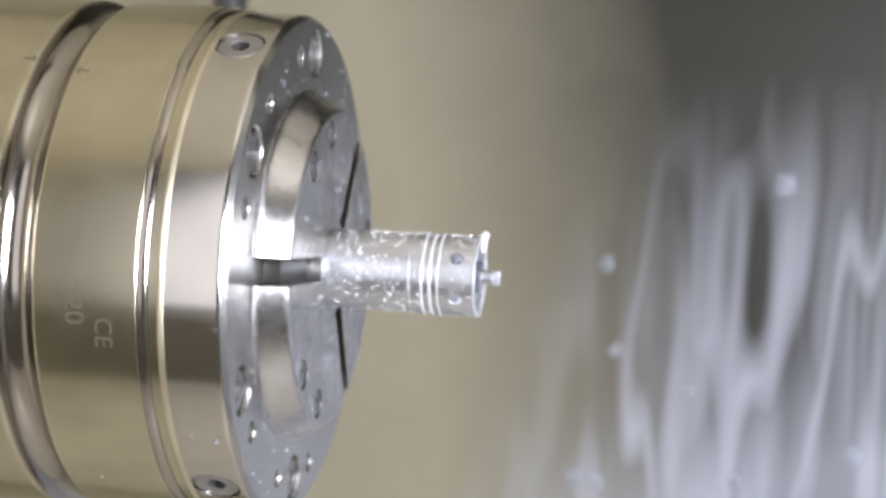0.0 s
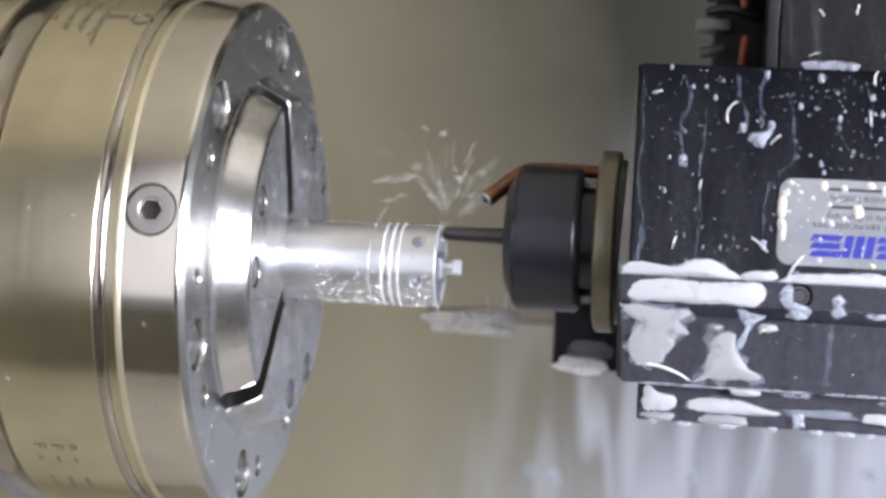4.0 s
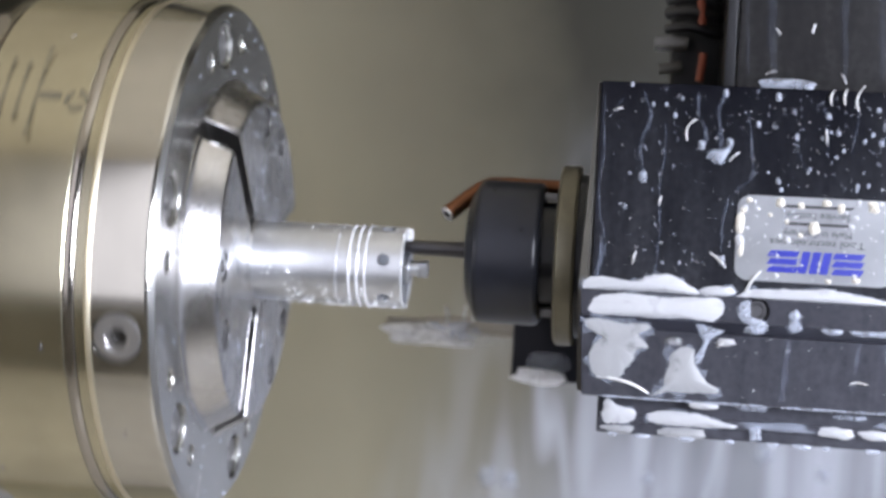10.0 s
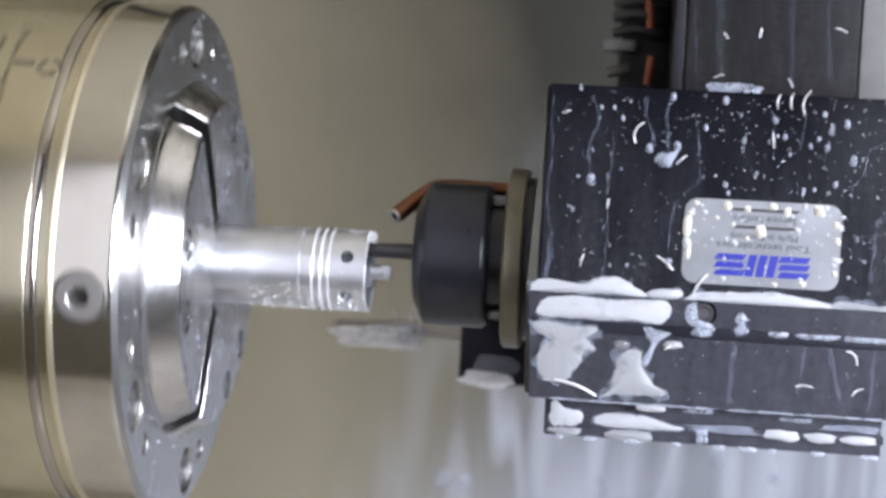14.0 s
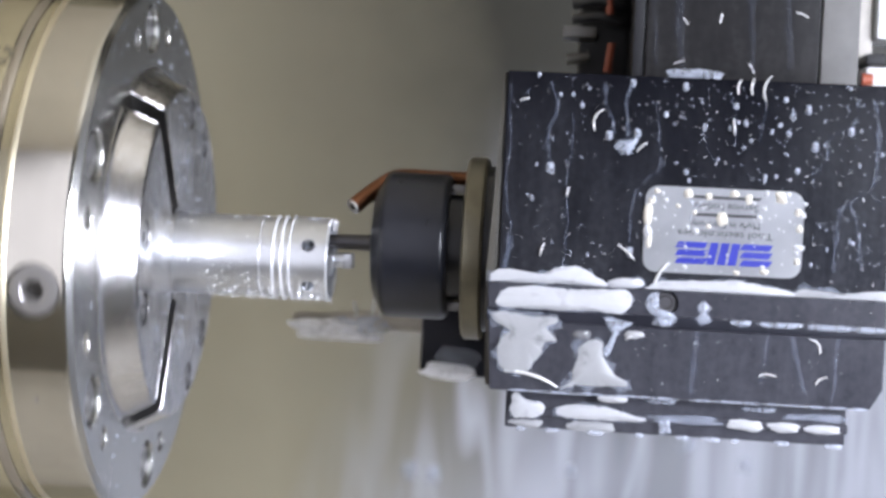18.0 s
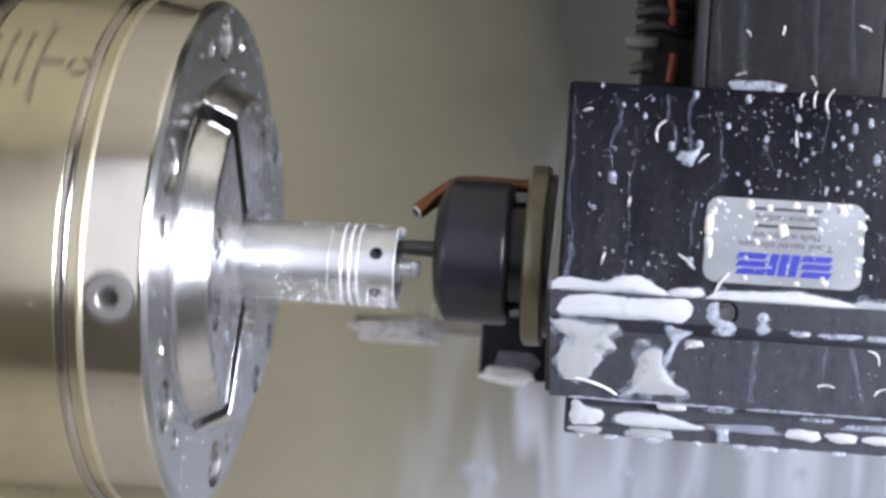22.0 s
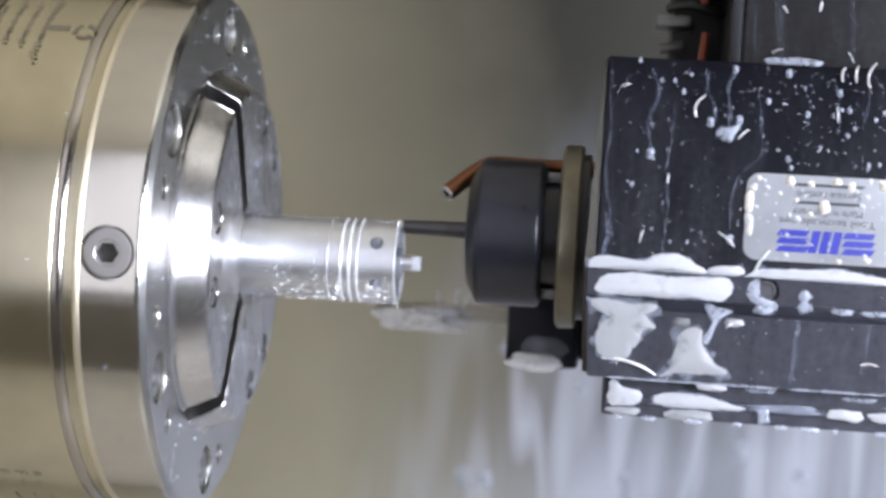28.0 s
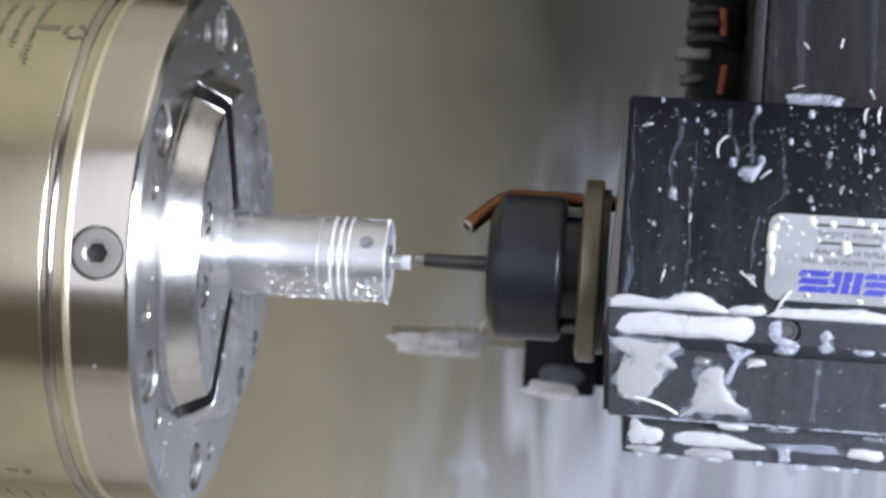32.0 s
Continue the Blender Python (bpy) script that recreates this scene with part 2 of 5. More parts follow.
def wall_material():
    """Enamel that fades from beige to dark grey rightwards and upwards, with milky runs of coolant towards the lower
    right.
    """
    mat, nt, b = nodes_of("wet_wall_enamel")
    tc = nt.nodes.new("ShaderNodeTexCoord")
    sep = nt.nodes.new("ShaderNodeSeparateXYZ")
    nt.links.new(tc.outputs["Object"], sep.inputs[0])
    x, z = sep.outputs[0], sep.outputs[2]
    cloud = noise_tex(nt, coords(nt), 9, 4)
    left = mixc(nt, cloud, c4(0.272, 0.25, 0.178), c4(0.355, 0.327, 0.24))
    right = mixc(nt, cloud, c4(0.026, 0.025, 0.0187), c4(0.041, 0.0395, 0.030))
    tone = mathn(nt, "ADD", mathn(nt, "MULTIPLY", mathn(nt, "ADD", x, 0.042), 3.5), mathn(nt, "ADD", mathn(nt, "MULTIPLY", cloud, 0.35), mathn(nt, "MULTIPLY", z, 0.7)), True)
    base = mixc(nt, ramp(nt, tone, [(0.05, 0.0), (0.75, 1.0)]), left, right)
    # where the coolant runs: begins along a slanting line
    along = mathn(nt, "SUBTRACT", x, mathn(nt, "MULTIPLY", mathn(nt, "ADD", z, 0.16), 0.36))
    zone = ramp(nt, mathn(nt, "ADD", mathn(nt, "MULTIPLY", along, 3.2), 0.14, True), [(0.05, 0.0), (0.34, 0.75), (0.55, 1.0)])
    warp = noise_tex(nt, coords(nt, (1, 1, 0.5)), 9, 1)
    wv = nt.nodes.new("ShaderNodeCombineXYZ")
    nt.links.new(mathn(nt, "ADD", x, mathn(nt, "MULTIPLY", warp, 0.028)), wv.inputs[0])
    nt.links.new(mathn(nt, "MULTIPLY", z, 0.085), wv.inputs[2])
    thin = ramp(nt, noise_tex(nt, wv.outputs[0], 40, 2, 0.5), [(0.46, 0.0), (0.62, 1.0)])
    wide = ramp(nt, noise_tex(nt, wv.outputs[0], 13, 2, 0.5), [(0.43, 0.0), (0.64, 1.0)])
    runs = mathn(nt, "MULTIPLY", mathn(nt, "ADD", mathn(nt, "MULTIPLY", thin, 0.65), 0.35), wide)
    # thin films that part and join again in long loops
    lv = nt.nodes.new("ShaderNodeCombineXYZ")
    nt.links.new(x, lv.inputs[0])
    nt.links.new(mathn(nt, "MULTIPLY", z, 0.18), lv.inputs[2])
    loop = mathn(nt, "ABSOLUTE", mathn(nt, "SUBTRACT", noise_tex(nt, lv.outputs[0], 23, 1, 0.4), 0.5))
    runs = mathn(nt, "MAXIMUM", mathn(nt, "MULTIPLY", runs, 0.8), ramp(nt, loop, [(0.0, 0.78), (0.035, 0.55), (0.09, 0.0)]))
    # fine upright streaks, closer together towards the right
    sv = nt.nodes.new("ShaderNodeCombineXYZ")
    nt.links.new(mathn(nt, "ADD", x, mathn(nt, "MULTIPLY", warp, 0.012)), sv.inputs[0])
    nt.links.new(mathn(nt, "MULTIPLY", z, 0.03), sv.inputs[2])
    streak = noise_tex(nt, sv.outputs[0], 62, 3, 0.6)
    dense = ramp(nt, mathn(nt, "MULTIPLY", x, 3.0, True), [(0.46, 0.0), (0.8, 0.8)])
    runs = mathn(nt, "MAXIMUM", runs, mathn(nt, "MULTIPLY", ramp(nt, streak, [(0.34, 0.15), (0.62, 1.0)]), dense))
    runs = mathn(nt, "MULTIPLY", runs, ramp(nt, streak, [(0.3, 0.75), (0.65, 1.1)]))
    # the lower right is flooded
    low = ramp(nt, mathn(nt, "ADD", mathn(nt, "MULTIPLY", z, -3.0), 0.4, True), [(0.06, 0.0), (0.38, 0.6), (0.8, 1.0)])
    flood = ramp(nt, mathn(nt, "ADD", mathn(nt, "MULTIPLY", z, -4.6), mathn(nt, "MULTIPLY", x, 1.7), True), [(0.48, 0.0), (1.0, 1.0)])
    flood = mathn(nt, "MULTIPLY", flood, mathn(nt, "ADD", mathn(nt, "MULTIPLY", thin, 0.3), 0.42))
    mask = mathn(nt, "MULTIPLY", mathn(nt, "MULTIPLY", zone, mathn(nt, "MAXIMUM", runs, flood)), low, True)
    nt.links.new(mixc(nt, mask, base, c4(0.52, 0.545, 0.615)), b.inputs["Base Color"])
    b.inputs["Specular IOR Level"].default_value = 0.2
    nt.links.new(mathn(nt, "ADD", mathn(nt, "MULTIPLY", mask, -0.1), 0.4), b.inputs["Roughness"])
    return mat


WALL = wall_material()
ENAMEL = plain("grey_enamel", (0.70, 0.63, 0.50), 0.35, 0.0, 7, 0.15)
# unseen roof, paled to lighten its reflection in the chuck's top
ROOF = plain("bounce_roof_enamel", (0.80, 0.735, 0.595), 0.35, 0.0, 7, 0.1)
COOL = plain("cool_grey_enamel", (0.5, 0.53, 0.6), 0.35, 0.0, 7, 0.15)
# unseen tray, kept pale to bounce light up at the chuck
TRAY = plain("pale_bounce_tray", (0.70, 0.655, 0.57), 0.3, 0.0, 9, 0.2)
DARKENAMEL = plain("dark_grey_enamel", (0.05, 0.049, 0.048), 0.4, 0.0, 7, 0.2)
SILL = plain("grey_beige_enamel", (0.23, 0.212, 0.175), 0.4, 0.0, 7, 0.15)
HALLWALL = plain("hall_plaster", (0.85, 0.84, 0.81), 0.8, 0.0, 3, 0.1, 0.3)
HALLFLOOR = plain("hall_concrete", (0.42, 0.42, 0.4), 0.6, 0.0, 2, 0.2, 0.3)


def glow_material(name, color, strength):
    mat, nt, b = nodes_of(name)
    b.inputs["Base Color"].default_value = color
    b.inputs["Emission Color"].default_value = color
    b.inputs["Emission Strength"].default_value = strength
    return mat


SKYGLOW = glow_material("bright_sky", c4(0.95, 0.97, 1.0), 0.34)
LAMPGLOW = glow_material("lamp_diffuser", c4(0.86, 0.93, 1.0), 6.0)


# ---------------------------------------------------------------- mesh helpers
def mesh_of(bm, name, mat, angle=35):
    bm.normal_update()
    for e in bm.edges:
        e.smooth = not (len(e.link_faces) == 2 and e.calc_face_angle(0.0) > radians(angle))
    for f in bm.faces:
        f.smooth = True
    me = bpy.data.meshes.new(name)
    bm.to_mesh(me)
    bm.free()
    for m in (mat if isinstance(mat, (list, tuple)) else (mat,)):
        me.materials.append(m)
    return me


def part(name, bm, mat, parent=None, label="", angle=35, kind=""):
    ob = new(name, mesh_of(bm, name, mat, angle))
    if parent is not None:
        ob.parent = parent
    return tagged(ob, label, kind=kind)


def empty(name, label, category, group="", kind=""):
    ob = new(name)
    ob.empty_display_size = 0.02
    return tagged(ob, label, category, group, kind)


def held(profile, d=0.0004):
    """The profile with a point close to each end of every long stretch, which keeps it straight under smooth shading."""
    out = []
    for k, p in enumerate(profile):
        out.append(p)
        if k + 1 < len(profile):
            q = profile[k + 1]
            l = math.hypot(q[0] - p[0], q[1] - p[1])
            if l > 0.0022 and min(p[1], q[1]) > 0.002:
                for f in (d / l, 1 - d / l):
                    out.append((p[0] + f * (q[0] - p[0]), p[1] + f * (q[1] - p[1])))
    return out


def lathe(profile, segs=96, bm=None, m=None):
    """Turns a list of (x, radius) round the x axis; an end of radius 0 closes it."""
    bm = bm or bmesh.new()
    rings = []
    for x, r in held(profile):
        if r < 1e-7:
            rings.append([bm.verts.new((x, 0, 0))])
        else:
            rings.append([bm.verts.new((x, -r * math.cos(2 * math.pi * k / segs), r * math.sin(2 * math.pi * k / segs)))
                          for k in range(segs)])
    made = [v for ring in rings for v in ring]
    for a, b in zip(rings, rings[1:]):
        for k in range(segs):
            q = (k + 1) % segs
            ids = [a[k % len(a)], a[q % len(a)], b[q % len(b)], b[k % len(b)]]
            f = []
            for v in ids:
                if v not in f:
                    f.append(v)
            if len(f) > 2:
                bm.faces.new(f)
    if m is not None:
        bmesh.ops.transform(bm, matrix=m, verts=made)
    return bm


def closed(profile, segs=96, bm=None, m=None):
    """A ring-shaped solid: the profile is closed upon itself."""
    bm = lathe(list(profile) + [profile[0]], segs, bm, m)
    bmesh.ops.remove_doubles(bm, verts=bm.verts, dist=1e-7)
    bmesh.ops.recalc_face_normals(bm, faces=bm.faces)
    return bm


def sector(profile, mid, half, gap, segs=48):
    """A sector of a turned ring, its two ends parallel to the slots that part it from its neighbours."""
    bm = bmesh.new()
    profile = held(profile)
    cols = []
    for k in range(segs + 1):
        f = 2 * k / segs - 1
        col = []
        for x, r in profile:
            lim = half - math.degrees(math.asin(gap / r))
            col.append(bm.verts.new(polar(x, r, mid + f * lim)))
        cols.append(col)
    n = len(profile)
    for a, b in zip(cols, cols[1:]):
        for k in range(n):
            bm.faces.new((a[k], a[(k + 1) % n], b[(k + 1) % n], b[k]))
    bm.faces.new(cols[0])
    bm.faces.new(cols[-1][::-1])
    bmesh.ops.recalc_face_normals(bm, faces=bm.faces)
    rim = [e for e in bm.edges if e.calc_face_angle(0.0) > radians(60)]
    bmesh.ops.bevel(bm, geom=rim, offset=0.00035, segments=1, affect="EDGES")
    return bm


def box(x0, x1, y0, y1, z0, z1, r=0.0, segs=2, bm=None):
    own = bmesh.new()
    bmesh.ops.create_cube(own, size=1.0)
    for v in own.verts:
        v.co = Vector(((x0 + x1) / 2 + v.co.x * (x1 - x0), (y0 + y1) / 2 + v.co.y * (y1 - y0), (z0 + z1) / 2 + v.co.z * (z1 - z0)))
    if r:
        bmesh.ops.bevel(own, geom=own.edges[:], offset=r, segments=segs, affect="EDGES", profile=0.6)
    if bm is None:
        return own
    tmp = bpy.data.meshes.new("tmp")
    own.to_mesh(tmp)
    own.free()
    bm.from_mesh(tmp)
    bpy.data.meshes.remove(tmp)
    return bm


def prism(outline, y0, y1, r=0.0, bm=None):
    """An outline of (x, z), extruded from y0 to y1."""
    bm = bm or bmesh.new()
    a = [bm.verts.new((x, y0, z)) for x, z in outline]
    b = [bm.verts.new((x, y1, z)) for x, z in outline]
    n = len(a)
    faces = [bm.faces.new(a), bm.faces.new(b[::-1])]
    for k in range(n):
        faces.append(bm.faces.new((a[k], b[k], b[(k + 1) % n], a[(k + 1) % n])))
    bmesh.ops.recalc_face_normals(bm, faces=faces)
    if r:
        bmesh.ops.bevel(bm, geom=bm.edges[:], offset=r, segments=2, affect="EDGES", profile=0.6)
    return bm


def rod(p, q, r, segs=16, bm=None):
    """A closed round bar from p to q."""
    p, q = Vector(p), Vector(q)
    m = Matrix.Translation(p) @ (q - p).to_track_quat("X", "Z").to_matrix().to_4x4()
    d = (q - p).length
    return lathe([(0, 0), (0, r), (d, r), (d, 0)], segs, bm, m)


def tube(points, r, segs=14, bm=None, radii=None):
    """A round tube along a smooth line of points."""
    bm = bm or bmesh.new()
    pts = [Vector(p) for p in points]
    rings = []
    side = Vector((0, 1, 0.01)).normalized()
    for k, p in enumerate(pts):
        t = (pts[min(k + 1, len(pts) - 1)] - pts[max(k - 1, 0)]).normalized()
        s = (side - t * side.dot(t)).normalized()
        u = t.cross(s)
        rr = radii[k] if radii else r
        rings.append([bm.verts.new(p + rr * (math.cos(a) * s + math.sin(a) * u))
                      for a in (2 * math.pi * j / segs for j in range(segs))])
    for a, b in zip(rings, rings[1:]):
        for k in range(segs):
            bm.faces.new((a[k], a[(k + 1) % segs], b[(k + 1) % segs], b[k]))
    bm.faces.new(rings[0][::-1])
    bm.faces.new(rings[-1])
    return bm


def smooth_line(points, n=8):
    """Points along a Catmull-Rom line through the given ones."""
    p = [Vector(q) for q in points]
    p = [2 * p[0] - p[1]] + p + [2 * p[-1] - p[-2]]
    out = []
    for a, b, c, d in zip(p, p[1:], p[2:], p[3:]):
        for k in range(n):
            t = k / n
            out.append(0.5 * (2 * b + (c - a) * t + (2 * a - 5 * b + 4 * c - d) * t * t + (3 * b - a - 3 * c + d) * t ** 3))
    return out + [p[-2]]


def cut(bm, cutter):
    """The first mesh less the second."""
    mesh_a, mesh_b = bpy.data.meshes.new("a"), bpy.data.meshes.new("b")
    bmesh.ops.recalc_face_normals(bm, faces=bm.faces)
    bmesh.ops.recalc_face_normals(cutter, faces=cutter.faces)
    bm.to_mesh(mesh_a)
    cutter.to_mesh(mesh_b)
    bm.free()
    cutter.free()
    a, b = new("a", mesh_a), new("b", mesh_b)
    mod = a.modifiers.new("cut", "BOOLEAN")
    mod.operation, mod.object, mod.solver = "DIFFERENCE", b, "EXACT"
    dg = bpy.context.evaluated_depsgraph_get()
    dg.update()
    me = bpy.data.meshes.new_from_object(a.evaluated_get(dg))
    out = bmesh.new()
    out.from_mesh(me)
    for o in (a, b):
        bpy.data.objects.remove(o)
    for d in (mesh_a, mesh_b, me):
        bpy.data.meshes.remove(d)
    return out


def polar(x, r, deg):
    """A point at radius r; 0 degrees faces the camera's side, 90 is up."""
    a = radians(deg)
    return Vector((x, -r * math.cos(a), r * math.sin(a)))


def turn(deg):
    return Matrix.Rotation(-radians(deg), 4, "X")


# ---------------------------------------------------------------- work space of the machine and the hall
def structure(name, bm, mat, label, category):
    return tagged(part(name, bm, mat), label, category, kind="structure")


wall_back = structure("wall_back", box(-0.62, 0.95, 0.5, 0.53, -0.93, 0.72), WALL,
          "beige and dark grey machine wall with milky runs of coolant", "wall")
# the other panels and the hall are unseen, set to shape light and reflections
structure("wall_left", box(-0.62, -0.6, -0.8, 0.5, -0.93, 0.72), ENAMEL, "grey enamelled headstock wall of the machine", "wall")
structure("wall_right", box(0.95, 0.97, -0.8, 0.53, -0.93, 0.72), COOL, "grey enamelled side wall of the machine", "wall")
structure("floor", box(-0.62, 0.97, -0.8, 0.53, -0.95, -0.93), TRAY, "grey enamelled chip tray of the machine", "floor")
structure("ceiling", box(-0.62, 0.97, -0.8, 0.53, 0.72, 0.74), ROOF, "grey enamelled roof of the machine", "ceiling")
structure("wall_front_sill", box(-0.62, 0.97, -0.83, -0.8, -0.95, -0.30), SILL, "grey panel below the machine door", "wall")
structure("wall_front_header", box(-0.62, 0.97, -0.83, -0.8, 0.70, 0.74), ENAMEL, "pale grey panel above the machine door", "wall")
structure("wall_front_door", box(0.06, 0.97, -0.83, -0.8, -0.30, 0.70), DARKENAMEL, "dark grey closed half of the machine door", "wall")
structure("wall_front_post", box(-0.62, -0.46, -0.83, -0.8, -0.30, 0.70), ENAMEL, "pale grey post of the machine door", "wall")
structure("hall_floor", box(-4, 4, -3.2, 2.0, -1.05, -1.0), HALLFLOOR, "grey concrete floor of the workshop", "floor")
structure("hall_ceiling", box(-4, 4, -3.2, 2.0, 3.0, 3.05), HALLWALL, "white plaster ceiling of the workshop", "ceiling")
structure("hall_wall_left", box(-4.05, -4, -3.2, 2.0, -1.0, 3.0), HALLWALL, "white plaster wall of the workshop", "wall")
structure("hall_wall_right", box(4, 4.05, -3.2, 2.0, -1.0, 3.0), HALLWALL, "white plaster wall of the workshop", "wall")
structure("hall_wall_far", box(-4.05, 4.05, 2.0, 2.05, -1.0, 3.0), HALLWALL, "white plaster wall of the workshop", "wall")
bm = box(-4.05, 4.05, -3.2, -3.1, -1.0, -0.95)
box(-4.05, 4.05, -3.2, -3.1, 2.88, 3.0, bm=bm)
box(-4.05, -1.2, -3.2, -3.1, -0.95, 2.88, bm=bm)
box(2.8, 4.05, -3.2, -3.1, -0.95, 2.88, bm=bm)
structure("hall_wall_window", bm, HALLWALL, "white plaster wall with a wide window", "wall")
structure("backdrop", box(-4, 4, -3.6, -3.55, -1.0, 3.0), SKYGLOW, "bright overcast sky outside the window", "sky")

lamp = empty("side_light", "flat white work light beside the machine door", "lamp")
aim = look((0.62, -0.68, 0.10), (0.08, 0.0, -0.04))
for name, size, depth, mat in (("housing", (0.64, 0.46, 0.02), 0.018, DARKENAMEL), ("diffuser", (0.61, 0.43, 0.004), 0.004, LAMPGLOW)):
    bm = box(-size[0] / 2, size[0] / 2, -size[1] / 2, size[1] / 2, -size[2] / 2, size[2] / 2, 0.001)
    bm.transform(aim @ Matrix.Translation((0, 0, depth)))
    part(name, bm, mat, lamp)
part("bracket", rod((0.63, -0.70, 0.11), (0.68, -0.8, 0.17), 0.012), DARKENAMEL, lamp)


hose = empty("coolant_hose", "black rubber hose hanging before the machine wall", "hose")
part("hose_pipe", tube(smooth_line([(-0.184, 0.46, 0.71), (-0.174, 0.44, 0.5), (-0.169, 0.42, 0.3), (-0.166, 0.40, 0.134)], 6), 0.0095), RUBBER, hose)
part("hose_end", rod((-0.166, 0.40, 0.138), (-0.1655, 0.399, 0.1255), 0.0105), DARKENAMEL, hose)


# ---------------------------------------------------------------- chuck
SCREWS = (0, 126.5, 235.5)     # where the flush screws sit on the rim


def build_chuck():
    chuck = empty("collet_chuck", "large round steel collet chuck wet with coolant drops", "chuck")
    # spindle flange, deep groove, body
    part("spindle_flange", closed([(-0.17, 0.04), (-0.17, 0.0902), (-0.0750, 0.0902), (-0.0741, 0.0897), (-0.0741, 0.04)], 160),
         NICKEL, chuck, "satin steel spindle flange")
    groove = [(-0.0742, 0.06), (-0.0742, 0.0893)]
    groove += [(-0.0674 - 0.0064 * math.cos(a), 0.0893 - 0.0056 * math.sin(a)) for a in np.linspace(0.05, math.pi - 0.05, 17)]
    groove += [(-0.0606, 0.0893), (-0.0606, 0.06)]
    part("groove_ring", closed(groove, 160), GROOVE, chuck, "polished round groove")
    part("body", closed([(-0.0607, 0.05), (-0.0607, 0.0892), (-0.0602, 0.0894), (-0.0276, 0.0893), (-0.0272, 0.0890), (-0.0272, 0.05)], 160), NICKEL, chuck, "ground steel body with laser marking")
    part("chamfer_ring", closed([(-0.0271, 0.05), (-0.0271, 0.0889), (-0.0266, 0.08895), (-0.0256, 0.0888), (-0.0245, 0.0884), (-0.0242, 0.0881), (-0.0242, 0.05)], 160), GROOVE, chuck,
         "dark polished rounded edge")
    part("seal_ring", closed([(-0.0242, 0.05), (-0.0242, 0.0876), (-0.0211, 0.0876), (-0.0211, 0.05)], 160), NICKEL, chuck, "narrow recessed ring")
    part("bead", closed([(-0.0212, 0.05), (-0.0212, 0.0876), (-0.0209, 0.0881), (-0.0204, 0.0883), (-0.0198, 0.0881), (-0.0191, 0.0877), (-0.0191, 0.05)], 160), BRASSLINE, chuck,
         "thin yellowish ring")
    # front cover with holes
    cover = closed([(-0.0192, 0.017), (-0.0192, 0.0876), (-0.0026, 0.0874), (-0.0016, 0.0870), (0.0, 0.0853), (0.0, 0.017)], 180)
    holes = bmesh.new()
    for k in range(6):
        a = 30 + 60 * k
        lathe([(-0.0062, 0), (-0.0062, 0.0080), (-0.0005, 0.0080), (0.0004, 0.0088), (0.0012, 0.0088), (0.0012, 0)], 36, holes, Matrix.Translation(polar(0, 0.0745, a)))
        lathe([(-0.0022, 0), (-0.0022, 0.0036), (-0.0003, 0.0036), (0.0003, 0.0041), (0.0008, 0.0041), (0.0008, 0)], 24, holes, Matrix.Translation(polar(0, 0.0738, a - 14.5)))
    for k in range(3):
        lathe([(-0.003, 0), (-0.003, 0.0033), (-0.0003, 0.0033), (0.0003, 0.0037), (0.002, 0.0037), (0.002, 0)], 24, holes, Matrix.Translation(polar(0, 0.0742, 106 + 120 * k)))
        m = turn(SCREWS[k]) @ Matrix.Translation((-0.0113, -0.0828, 0)) @ Matrix.Rotation(radians(-90), 4, "Z")
        lathe([(0, 0), (0, 0.0081), (0.008, 0.0081), (0.008, 0)], 48, holes, m)
    cover = cut(cover, holes)
    cover.normal_update()
    for f in cover.faces:
        c = f.calc_center_median()
        f.material_index = int(abs(f.normal.x) < 0.5 and math.hypot(c.y, c.z) > 0.0868)
    part("front_cover", cover, (COVER, RIM), chuck, "bright machined front cover with bolt holes", 25)
    for k in range(6):
        c = polar(0, 0.0745, 30 + 60 * k)
        bm = lathe([(-0.0060, 0), (-0.0060, 0.0070), (-0.0024, 0.0070), (-0.0017, 0.0063), (-0.0017, 0.0034), (-0.0044, 0.0032), (-0.0044, 0)], 24, None, Matrix.Translation(c))
        part("cover_bolt", bm, SCREW, chuck, "sunk grey socket bolt")
    for k in range(3):
        m = turn(SCREWS[k]) @ Matrix.Translation((-0.0113, -0.0826, 0)) @ Matrix.Rotation(radians(-90), 4, "Z")
        head = lathe([(0.0, 0), (0.0, 0.0074), (0.0039, 0.0075), (0.0043, 0.0072), (0.0044, 0.0066), (0.0044, 0.0041), (0.0041, 0.0037), (0.0041, 0)], 48, None, m)
        sock = lathe([(0.0012, 0), (0.0012, 0.0033), (0.006, 0.0033), (0.006, 0)], 6, None, m)
        screw = part("screw", cut(head, sock), SCREW, chuck, "flush grey socket screw", 25)
        part("socket", lathe([(0.0011, 0), (0.0011, 0.0032), (0.0015, 0.0032), (0.0015, 0)], 6, None, m), DARKHOLE, screw)
    # discs added to hide the glint on the small holes' walls
    for k in range(6):
        part("hole_disc", lathe([(-0.0021, 0), (-0.0021, 0.00355), (-0.0014, 0.00355), (-0.0012, 0.003), (-0.0012, 0)], 20, None, Matrix.Translation(polar(0, 0.0738, 30 + 60 * k - 14.5))), PLUG, chuck,
             "grey disc added in a small hole")
